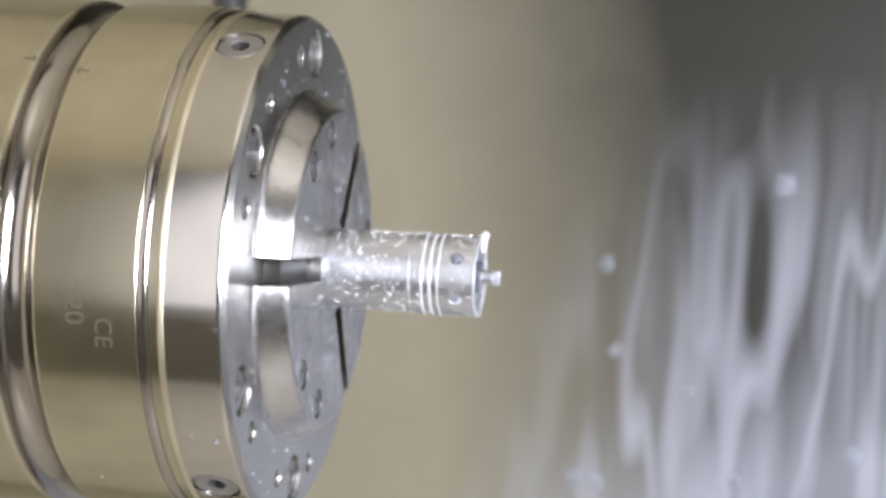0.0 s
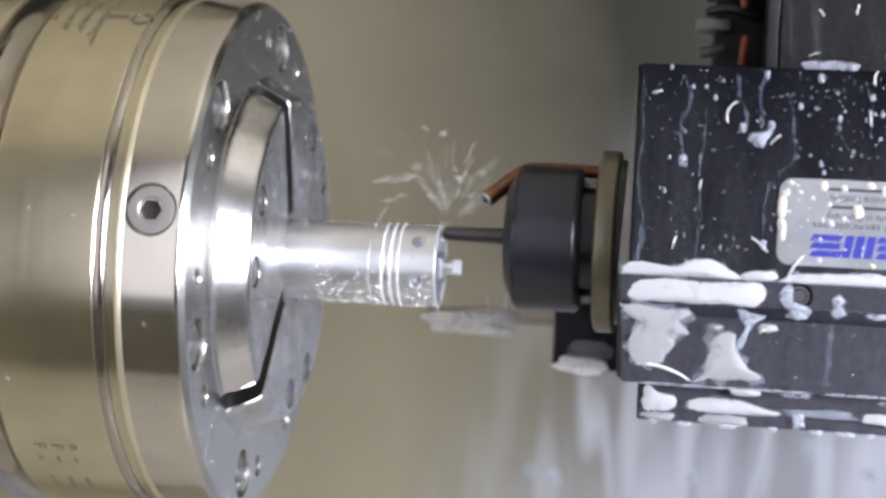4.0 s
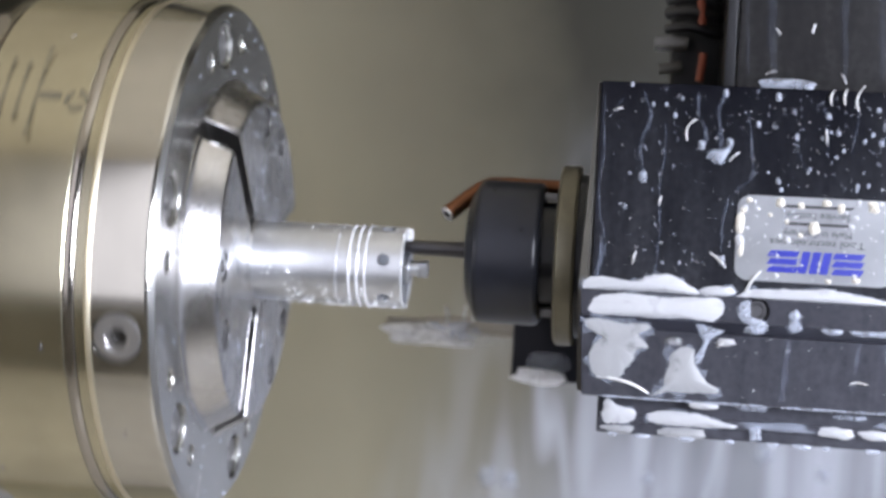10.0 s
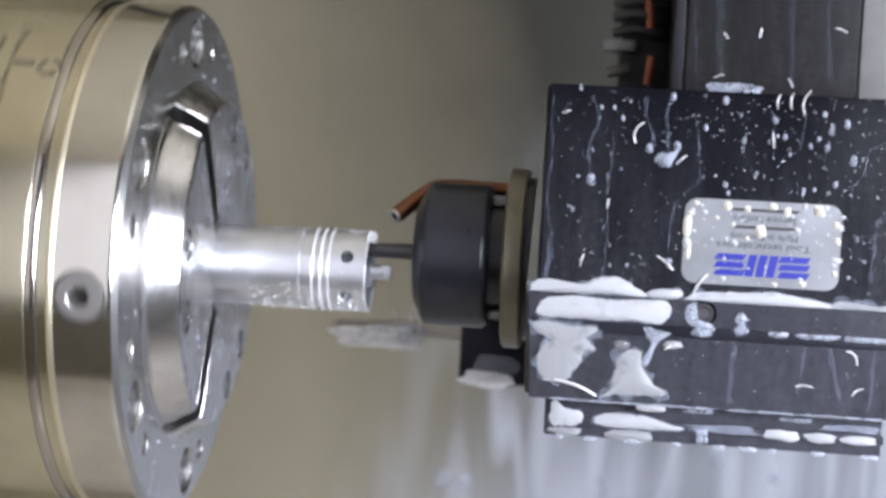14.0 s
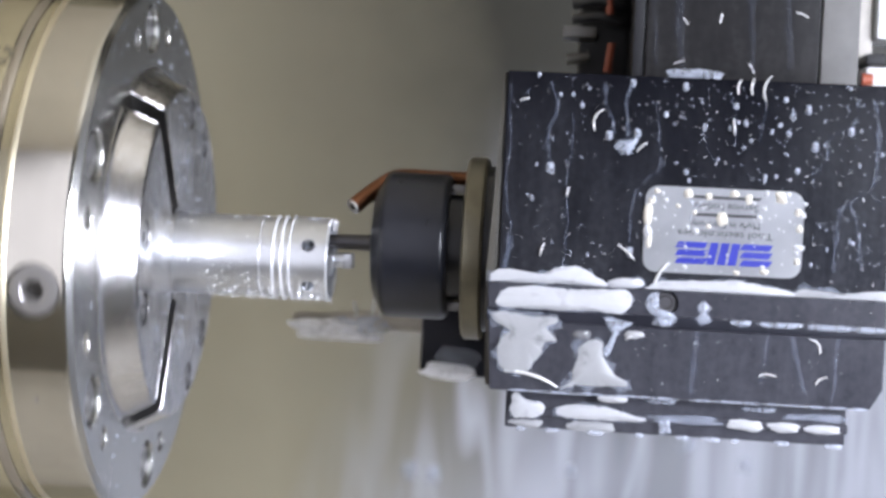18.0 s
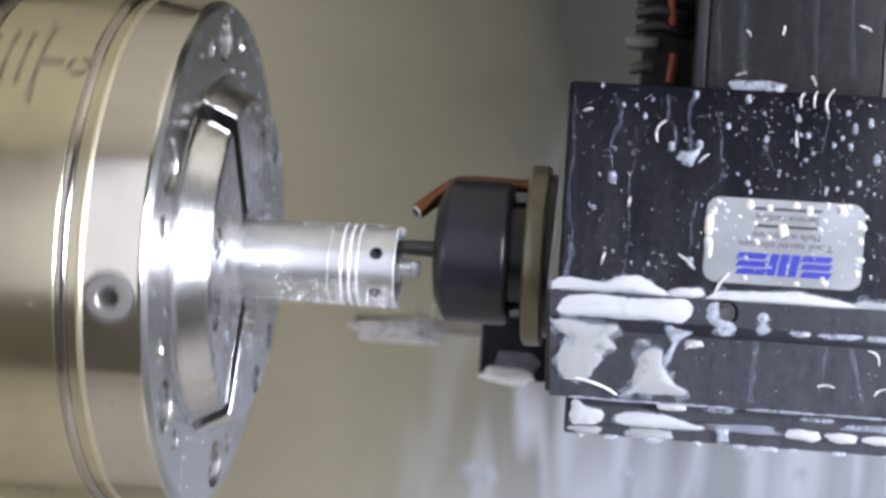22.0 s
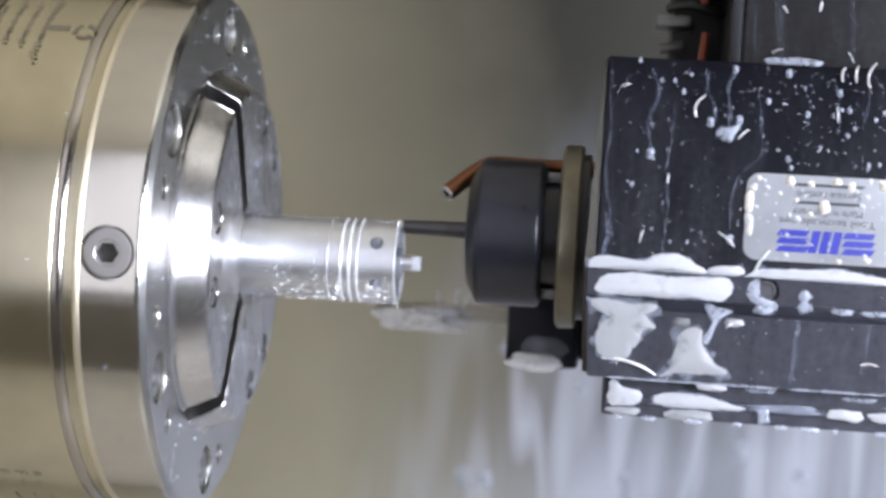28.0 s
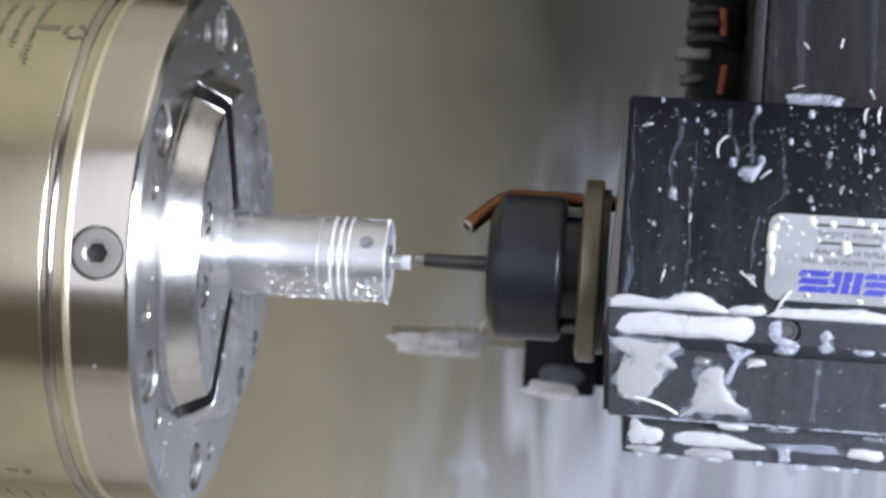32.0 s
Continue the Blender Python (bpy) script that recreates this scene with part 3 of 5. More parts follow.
    # raised face in three segments
    for k in range(3):
        ring = sector([(-0.0012, 0.0165), (-0.0012, 0.0618), (0.0002, 0.0617), (0.0006, 0.0609), (0.0014, 0.0602), (0.0025, 0.0596), (0.0034, 0.0591),
                       (0.0096, 0.0556), (0.0103, 0.0551), (0.0108, 0.0542), (0.0108, 0.0165)], 120 * k, 60, 0.0043)
        cuts = bmesh.new()
        for s in (-14, 14):
            c = polar(0, 0.0478, 120 * k + s)
            lathe([(0.004, 0), (0.004, 0.0050), (0.0106, 0.0050), (0.0111, 0.0054), (0.0125, 0.0054), (0.0125, 0)], 32, cuts, Matrix.Translation(c))
        ring = cut(ring, cuts)
        ring.normal_update()
        # slot sides and hole walls take the darker steel
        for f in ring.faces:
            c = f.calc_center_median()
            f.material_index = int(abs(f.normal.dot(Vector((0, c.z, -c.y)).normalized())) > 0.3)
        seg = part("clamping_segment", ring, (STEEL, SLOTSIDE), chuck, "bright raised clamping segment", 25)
        # thin rods added to catch a highlight along the slot's edges
        for side in (-1, 1):
            m = turn(120 * k + 60 * side)
            z = -side * 0.00435
            line = [m @ Vector((x, -rad, z)) for x, rad in ((0.01065, 0.018), (0.01065, 0.0535), (0.0098, 0.0551), (0.0035, 0.0588))]
            part("slot_edge", tube(line, 0.00028, 8), STEEL, seg, "thin bright rod along the slot's edge")
        for s in (-14, 14):
            c = polar(0, 0.0478, 120 * k + s)
            bm = lathe([(0.0042, 0), (0.0042, 0.0047), (0.0098, 0.0047), (0.0103, 0.0042), (0.0103, 0.0022), (0.0083, 0.0022), (0.0083, 0)], 20, None,
                       Matrix.Translation(c))
            part("bolt", bm, SCREW, seg)
        # dark bar that stands in for the shade in the slot
        m = turn(120 * k + 60)
        b = box(0.0, 0.006, -0.05, -0.0185, -0.0043, 0.0043, 0.0006)
        b.transform(m)
        part("slot_key", b, DARKHOLE, chuck, "dark bar that fills the slot")
    part("collet", closed([(-0.01, 0.0137), (-0.01, 0.0166), (0.0106, 0.0166), (0.0106, 0.0137)], 72), STEEL, chuck)
    return chuck


def text_mesh(words, size, depth):
    cu = bpy.data.curves.new("words", "FONT")
    cu.body, cu.size, cu.extrude, cu.align_x, cu.align_y = words, size, depth, "CENTER", "CENTER"
    ob = new("words", cu)
    dg = bpy.context.evaluated_depsgraph_get()
    dg.update()
    me = bpy.data.meshes.new_from_object(ob.evaluated_get(dg))
    bm = bmesh.new()
    bm.from_mesh(me)
    bpy.data.objects.remove(ob)
    bpy.data.meshes.remove(me)
    bpy.data.curves.remove(cu)
    return bm


def on_rim(deg, x, r, spin_deg):
    """The pose of flat writing on the chuck's rim; spin_deg turns it on the surface."""
    return (turn(deg) @ Matrix.Translation((x, -r, 0)) @ Matrix.Rotation(radians(90), 4, "X") @ Matrix.Rotation(radians(spin_deg), 4, "Z"))


def mark_chuck(chuck):
    def word(name, words, size, deg, x, spin_deg, label):
        bm = text_mesh(words, size, 0.00004)
        bm.transform(on_rim(deg, x, 0.08946, spin_deg))
        part(name, bm, ENGRAVED, chuck, label)

    def bar(deg, x, length, height, around=True):
        bm = bmesh.new()
        if around:
            n = max(1, int(length / 0.0017))
            for k in range(n):
                tall = 0.75 + 0.25 * math.sin(k * 2.3 + deg)
                at = Matrix.Translation((0, (k - (n - 1) / 2) * 0.0017, 0))
                bmesh.ops.create_cube(bm, size=1.0, matrix=at @ Matrix.Diagonal((height * tall, 0.0008, 0.0001, 1)))
        else:
            bmesh.ops.create_cube(bm, size=1.0, matrix=Matrix.Diagonal((length, height, 0.0001, 1)))
        bm.transform(on_rim(deg, x, 0.08943, 0))
        part("marking", bm, ENGRAVED, chuck, "dark laser-marked line of small writing")

    # arrows either side of the groove, year figures and sign
    for x, s in ((-0.0575, -1), (-0.0765, 1)):
        bm = bmesh.new()
        for m in (Matrix.Diagonal((0.0042, 0.0005, 0.0001, 1)),
                  Matrix.Translation((0.0013 * s, 0.0007, 0)) @ Matrix.Rotation(radians(-38 * s), 4, "Z") @ Matrix.Diagonal((0.0022, 0.0005, 0.0001, 1)),
                  Matrix.Translation((0.0013 * s, -0.0007, 0)) @ Matrix.Rotation(radians(38 * s), 4, "Z") @ Matrix.Diagonal((0.0022, 0.0005, 0.0001, 1))):
            bmesh.ops.create_cube(bm, size=1.0, matrix=m)
        bm.transform(on_rim(43.5 - 181 if s < 0 else 46 - 181, x, 0.08946 if s < 0 else 0.0903, 0))
        part("arrow_mark", bm, ENGRAVED, chuck, "dark engraved arrow")
    word("year_mark", "20", 0.0085, -8 - 181, -0.0472, -90, "dark engraved figures")
    word("sign_mark", "CE", 0.008, -12 - 181, -0.038, -90, "dark engraved sign")
    # rows of writing towards the lower and the upper edge
    for k, ch in enumerate("nFF"):
        x = -0.0395 - 0.0058 * k
        word("letter_mark", ch, 0.0056, -52.5, x, -90, "dark engraved letter")
        bar(-56.8, x - 0.001, 0.004, 0.001)
        bar(-66, x - 0.0005, 0.0085, 0.0017)
    for k, (long, deg) in enumerate(((0.0357, 49.5), (0.0240, 49.7), (0.0250, 50.4), (0.0156, 51.0))):
        bar(deg, -0.0432 - 0.0053 * k, long, 0.0020)
    bar(48.5, -0.0389, 0.0068, 0.0026, False)
    bm = bmesh.new()
    for k in range(3):
        for d in range(0, 90, 15):
            a = radians(120 * k + d)
            bmesh.ops.create_cube(bm, size=1.0, matrix=Matrix.Translation((0.0031 * math.cos(a), 0.0031 * math.sin(a), 0)) @ Matrix.Rotation(a, 4, "Z") @ Matrix.Diagonal((0.0011 + 0.00001 * d, 0.00095, 0.0001, 1)))
    bm.transform(on_rim(47.6, -0.0304, 0.08946, 0))
    part("ring_mark", bm, ENGRAVED, chuck, "dark engraved ring sign")


def dome(bm, p, n, r, high, segs=8):
    """A small drop that sits at p on a surface whose normal is n."""
    n = Vector(n).normalized()
    s = n.orthogonal().normalized()
    u = n.cross(s)
    rings = [[bm.verts.new(p + r * f * (math.cos(a) * s + math.sin(a) * u) + n * high * r * g) for a in (2 * math.pi * k / segs for k in range(segs))]
             for f, g in ((1.0, -0.05), (0.8, 0.6), (0.35, 0.95))]
    for a, b in zip(rings, rings[1:]):
        for k in range(segs):
            bm.faces.new((a[k], a[(k + 1) % segs], b[(k + 1) % segs], b[k]))
    bm.faces.new(rings[-1])


def wet_chuck(chuck):
    rnd = random.Random(11)
    face = bmesh.new()
    for k in range(420):
        a = 360 * rnd.random()
        if rnd.random() < 0.45:
            x, r = 0.0112, 0.019 + 0.035 * rnd.random()
            if abs((a + 60) % 120 - 60) > 44 or abs(abs((a + 60) % 120 - 60) - 14) < 8 and r > 0.04:
                continue
        else:
            x, r = 0.0, 0.062 + 0.022 * rnd.random()
            if abs(r - 0.0745) < 0.009 and abs((a - 30 + 30) % 60 - 30) < 22:
                continue
        dome(face, polar(x, r, a), (1, 0, 0), 0.00025 + 0.0006 * rnd.random() ** 3, 0.6)
    part("coolant_spray", face, DROP, chuck, "fine spray of milky drops", 80, "stuff")
    rim = bmesh.new()
    for k in range(110):
        a, x = 360 * rnd.random(), -0.06 + 0.058 * rnd.random()
        if -0.027 < x < -0.0185:
            continue
        dome(rim, polar(x, 0.0892 if x < -0.02 else 0.0882, a), polar(0, 1, a), 0.0002 + 0.0009 * rnd.random() ** 3, 0.3)
    part("coolant_spray", rim, FAINT, chuck, "fine spray of milky drops", 80, "stuff")


# ---------------------------------------------------------------- workpiece
def build_workpiece():
    piece = empty("workpiece", "shiny turned aluminium part with grooves, wet with drops", "workpiece")
    prof = [(-0.01, 0.0), (-0.01, 0.0135), (0.0396, 0.0135), (0.0399, 0.0138), (0.0402, 0.0138), (0.0404, 0.0136), (0.0440, 0.0136), (0.0442, 0.0131),
            (0.0502, 0.0131), (0.0504, 0.0138), (0.0621, 0.0138), (0.0625, 0.0135), (0.0625, 0.0129), (0.0535, 0.0128), (0.0535, 0.0026), (0.0668, 0.0025), (0.0671, 0.0022), (0.0671, 0)]
    body = lathe(prof, 120)
    holes = bmesh.new()
    for k in range(6):
        m = turn(27 + 60 * k) @ Matrix.Translation((0.0562, -0.0165, 0)) @ Matrix.Rotation(radians(90), 4, "Z")
        lathe([(0, 0), (0, 0.0022), (0.0058, 0.0022), (0.0058, 0)], 24, holes, m)
    part("turned_body", cut(body, holes), ALU, piece, "bright turned aluminium body with a pin", 25)
    # ridges in whiter metal: the light their edges catch, put into the colour
    for x, r, w in ((0.0399, 0.0139, 0.00024), (0.0443, 0.0142, 0.00028), (0.0471, 0.0142, 0.0003), (0.0499, 0.0143, 0.0003), (0.0622, 0.0139, 0.00025)):
        part("ridge", closed([(x - w * 1.8, 0.0128), (x - w * 1.3, r - 0.0007), (x - w * 0.2, r), (x + w * 0.2, r), (x + w * 1.3, r - 0.0007), (x + w * 1.8, 0.0128)], 96), CHIP, piece,
             "bright thin ridge", 20)
    # spray on the turned surface: sparse on the far half, thick where it drips
    rnd = random.Random(21)
    wet = bmesh.new()
    for k in range(640):
        a, x = rnd.gauss(180, 62) if rnd.random() < 0.8 else 360 * rnd.random(), 0.0125 + 0.049 * rnd.random()
        r = 0.0135 if x < 0.0398 else 0.0137
        if 0.0436 < x < 0.0508 and rnd.random() < 0.6:
            continue
        dome(wet, polar(x, r, a), polar(0, 1, a), 0.00015 + 0.00030 * rnd.random() ** 3, 0.9, 7)
    part("coolant_beading", wet, BEAD, piece, "small bright drops", 80, "stuff")
    fines = bmesh.new()
    for k in range(240):
        a, x = rnd.gauss(-60, 30), 0.02 + 0.042 * rnd.random() ** 0.7
        c = polar(x, 0.0141, a)
        m = Matrix.Translation(c) @ Euler((6 * rnd.random(), 6 * rnd.random(), 6 * rnd.random())).to_matrix().to_4x4() @ Matrix.Diagonal(
            (0.0004 + 0.0009 * rnd.random(), 0.00016, 0.00022, 1))
        bmesh.ops.create_cube(fines, size=1.0, matrix=m)
    part("bright_specks", fines, CHIP, piece, "bright aluminium fines stuck to the part", 30, "stuff")
    # burrs at the milled end
    for k, (a, l, lean) in enumerate(((64, 0.0035, 0.0015), (-35, 0.003, 0.0012), (10, 0.002, 0.001), (150, 0.003, -0.001), (-100, 0.0035, 0.0014))):
        line = [polar(0.0622 + lean * t * t - 0.0008 * t, 0.0137 + l * 0.5 * t, a + 5 * t) for t in np.linspace(0, 1, 6)]
        part("burr", tube(line, 0.0002, 6, None, [0.00028, 0.00027, 0.00025, 0.0002, 0.00015, 0.0001]), CHIP, piece, "bright thin burr", 30)
    hub = lathe([(0.0534, 0), (0.0534, 0.0058), (0.0628, 0.0056), (0.0632, 0.0052), (0.0632, 0)], 4, None, turn(22))
    part("milled_key", box(0.0664, 0.0697, -0.0020, 0.0020, -0.0025, 0.0025, 0.0003), ALU, piece, "small square milled end of the pin", 25)
    part("milled_hub", hub, ALU, piece, "milled square shoulder of the pin", 25)
    return piece


# ---------------------------------------------------------------- driven tool holder
AX = 0.0127          # height of the tool's axis over the holder's zero
FRONT = -0.045


def build_holder():
    h = empty("driven_tool_holder", "black driven milling tool holder streaked with white coolant foam", "tool holder")
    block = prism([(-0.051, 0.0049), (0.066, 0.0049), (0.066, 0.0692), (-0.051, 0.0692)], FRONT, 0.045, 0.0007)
    part("upper_block", block, SHEENBLACK, h, "glossy black block with drops")
    lower = prism([(-0.0520, -0.0283), (0.0625, -0.0283), (0.066, -0.022), (0.066, 0.0046), (-0.0540, 0.0046), (-0.0535, -0.004)], FRONT - 0.0035, 0.045, 0.0008)
    hole = bmesh.new()
    m = Matrix.Translation((0, FRONT - 0.0045, 0.0009)) @ Matrix.Rotation(radians(90), 4, "Z")
    lathe([(0, 0), (0, 0.0044), (0.0022, 0.0034), (0.012, 0.0034), (0.012, 0)], 28, hole, m)
    part("lower_block", cut(lower, hole), OILSHEEN, h, "glossy black lower block smeared with foam")
    part("set_screw", lathe([(0.002, 0), (0.002, 0.0018), (0.0017, 0.0022), (0.0017, 0.003), (0.0022, 0.0033), (0.006, 0.0033), (0.006, 0)], 20, None, m), CARBIDE, h, "dark set screw")
    part("step_strip", box(-0.0538, 0.0665, FRONT - 0.0046, FRONT - 0.003, -0.0068, -0.0032, 0.0004), BLACK, h, "narrow black step")
    part("end_plate", prism([(-0.0512, -0.0275), (-0.0512, 0.0688), (-0.0518, 0.0688), (-0.0549, 0.006), (-0.0536, -0.0275)], FRONT + 0.0015, 0.043, 0.0004), ENDGREY, h, "dull dark end plate")
    part("base_plate", box(-0.0470, 0.0568, -0.042, 0.045, -0.0404, -0.0285, 0.001), OILSHEEN, h, "black base plate with foam")
    part("base_rail", box(-0.0462, 0.0572, -0.0435, 0.04, -0.0366, -0.0338, 0.0006), OILSHEEN, h, "thin bright rail")
    up = Matrix.Translation((0, 0, AX))
    part("washer", closed([(-0.0640, 0.012), (-0.0640, 0.0292), (-0.0632, 0.0304), (-0.0582, 0.0304), (-0.0574, 0.0298), (-0.0574, 0.012)], 96, None, up), OLIVE, h,
         "dull olive thrust washer")
    part("spacer", closed([(-0.0575, 0.012), (-0.0575, 0.0275), (-0.0550, 0.0275), (-0.0550, 0.012)], 72, None, up), NUTBLACK, h, "black spacer ring")
    part("neck", closed([(-0.0705, 0.006), (-0.0705, 0.0178), (-0.0604, 0.0178), (-0.0604, 0.006)], 64, None, up), NUTBLACK, h)
    nut = [(-0.0941, 0.0045), (-0.0945, 0.011), (-0.0943, 0.0168), (-0.0936, 0.0186), (-0.0910, 0.0234), (-0.0904, 0.0240), (-0.0894, 0.0243), (-0.0712, 0.0243), (-0.0702, 0.0239), (-0.0694, 0.0228),
           (-0.0694, 0.0045)]
    part("collet_nut", closed(nut, 96, None, up), NUTBLACK, h, "matt black collet nut")
    # end mill: its flutes run into a smooth cone as it turns
    part("end_mill", lathe([(-0.0895, 0), (-0.0895, 0.0029), (-0.097, 0.0028), (-0.1005, 0.0026), (-0.112, 0.0024), (-0.1165, 0.0022), (-0.1165, 0)], 32, None, up),
         CARBIDE, h, "dark slender end mill")
    part("cutting_tip", lathe([(-0.1164, 0), (-0.1164, 0.0020), (-0.1186, 0.0016), (-0.1191, 0.0012), (-0.1191, 0)], 24, None, up), SCREW, h, "pale worn cutting tip")
    # copper nozzle
    line = smooth_line([(-0.0525, 0.016, 0.0354), (-0.07, 0.016, 0.0355), (-0.085, 0.014, 0.0356), (-0.0905, 0.011, 0.0348), (-0.0952, 0.007, 0.0315),
                        (-0.1026, 0.001, 0.0249)], 5)
    part("coolant_nozzle", tube(line, 0.0028), COPPER, h, "bent copper coolant nozzle")
    part("nozzle_lip", closed([(0.0, 0.0015), (0.0, 0.0027), (0.0009, 0.0026), (0.0009, 0.0015)], 20, None,
                              Matrix.Translation((-0.1024, 0.0012, 0.0251)) @ Vector((-0.0074, -0.006, -0.0066)).to_track_quat("X", "Z").to_matrix().to_4x4()), STEEL, h, "pale worn lip of the nozzle")
    # dark disc in place of the bore's own shade
    part("bore_shade", rod((-0.1022, 0.0013, 0.0253), (-0.1030, 0.0006, 0.0246), 0.0013), DARKHOLE, h, "dark disc painted as the nozzle's open end")
    # grey bars that stand for reflections on the sleeve between nut and washer
    for z in (0.0195, -0.0195):
        part("sheen_bar", box(-0.0700, -0.0632, -0.006, 0.004, AX + z - 0.0014, AX + z + 0.0014, 0.0004), GREYSTEEL, h, "grey bar painted as a reflection on the sleeve")
    # silver label with printing, upside down
    corner, w0, w1, z0, z1 = 0.0040, -0.0074, 0.0402, 0.0100, 0.0362
    outline = []
    for cx, cz, a0 in ((w1 - corner, z1 - corner, 0), (w0 + corner, z1 - corner, 90), (w0 + corner, z0 + corner, 180), (w1 - corner, z0 + corner, 270)):
        outline += [(cx + corner * math.cos(radians(a0 + d)), cz + corner * math.sin(radians(a0 + d))) for d in range(0, 91, 15)]
    label = part("label", prism(outline, FRONT - 0.0006, FRONT - 0.00005), LABEL, h, "silver rounded label spotted with drops")

    def glyph(name, quads, mat):
        bm = bmesh.new()
        for q in quads:
            prism(q, FRONT - 0.0008, FRONT - 0.0006, 0, bm)
        part(name, bm, mat, label)

    # the maker's sign as plain blue slanted shapes
    def slant(x0, x1, lo, hi):
        s = 0.0012
        return [(x0 - s * (hi - lo) / 0.0072 * 0, lo), (x1, lo), (x1 + s, hi), (x0 + s, hi)]
    for x0 in (0.0022, 0.0216):
        glyph("blue_shape", [slant(x0, x0 + 0.0088, 0.0130 + 0.0024 * k, 0.0149 + 0.0024 * k) for k in range(3)], BLUE)
    glyph("blue_shape", [slant(0.0117 + 0.0032 * k, 0.0142 + 0.0032 * k, 0.0130, 0.0197) for k in range(3)], BLUE)

    def printed(words, cx, z, width):
        bm = text_mesh(words, 0.003, 0.00005)
        xs = [v.co.x for v in bm.verts]
        bm.transform(Matrix.Translation((cx, FRONT - 0.0007, z)) @ Matrix.Rotation(radians(90), 4, "X") @ Matrix.Rotation(radians(180), 4, "Z")
                     @ Matrix.Diagonal((width / (max(xs) - min(xs)), 1, 1, 1)))
        part("small_print", bm, INK, label)

    printed("Tool technologies", 0.0170, 0.0223, 0.0285)
    printed("Made in Germany", 0.0170, 0.0252, 0.0205)
    printed("Service hotline", 0.0170, 0.0306, 0.0190)
    for z, a, b in ((0.0276, 0.0070, 0.0270), (0.0329, 0.0060, 0.0265)):
        glyph("small_print", [slant(a, b, z, z + 0.0009)], INK)
    return h


def patch(bm, cx, cz, w, h, y, thick, seed, rough=0.35, n=5, segs=48):
    """An irregular low mound of foam or fluid on a face that looks towards -y."""
    rings = []
    for i in range(n + 1):
        f = i / n
        ring = []
        for k in range(segs):
            a = 2 * math.pi * k / segs
            d = Vector((math.cos(a), math.sin(a), seed * 7.3))
            g = f * (1 + rough * noise.noise(d * 1.4) + 0.35 * rough * noise.noise(d * 3.2))
            hgt = thick * max(0.0, 1 - f ** 2.4) * (1 + 0.4 * noise.noise(Vector((math.cos(a) * f * 3, math.sin(a) * f * 3, seed * 3.1))))
            c, s = math.cos(a), math.sin(a)
            # squarer than an ellipse
            q = 1 / (abs(c) ** 3 + abs(s) ** 3) ** (1 / 3)
            ring.append(bm.verts.new((cx + g * q * c * w / 2, y - hgt, cz + g * q * s * h / 2)))
        rings.append(ring)
    for a, b in zip(rings, rings[1:]):
        for k in range(segs):
            bm.faces.new((a[k], b[k], b[(k + 1) % segs], a[(k + 1) % segs]))
    return bm


def ribbon(bm, pts, w, y, thick=0.00025):
    """A thin run of fluid down a face that looks towards -y."""
    line = smooth_line([(p[0], 0, p[1]) for p in pts], 12)
    rows = []
    for k, p in enumerate(line):
        ww = w * (0.62 + 0.75 * noise.noise(Vector((p.x * 300, p.z * 260, 1.7))))
        p = p + Vector((0.0006 * noise.noise(Vector((p.x * 90, p.z * 240, 5.1))), 0, 0))
        rows.append([bm.verts.new((p.x + ww * o, y - thick * (1 - abs(o) * 1.9), p.z)) for o in (-0.5, 0, 0.5)])
    for a, b in zip(rows, rows[1:]):
        for k in range(2):
            bm.faces.new((a[k], b[k], b[k + 1], a[k + 1]))
    return bm


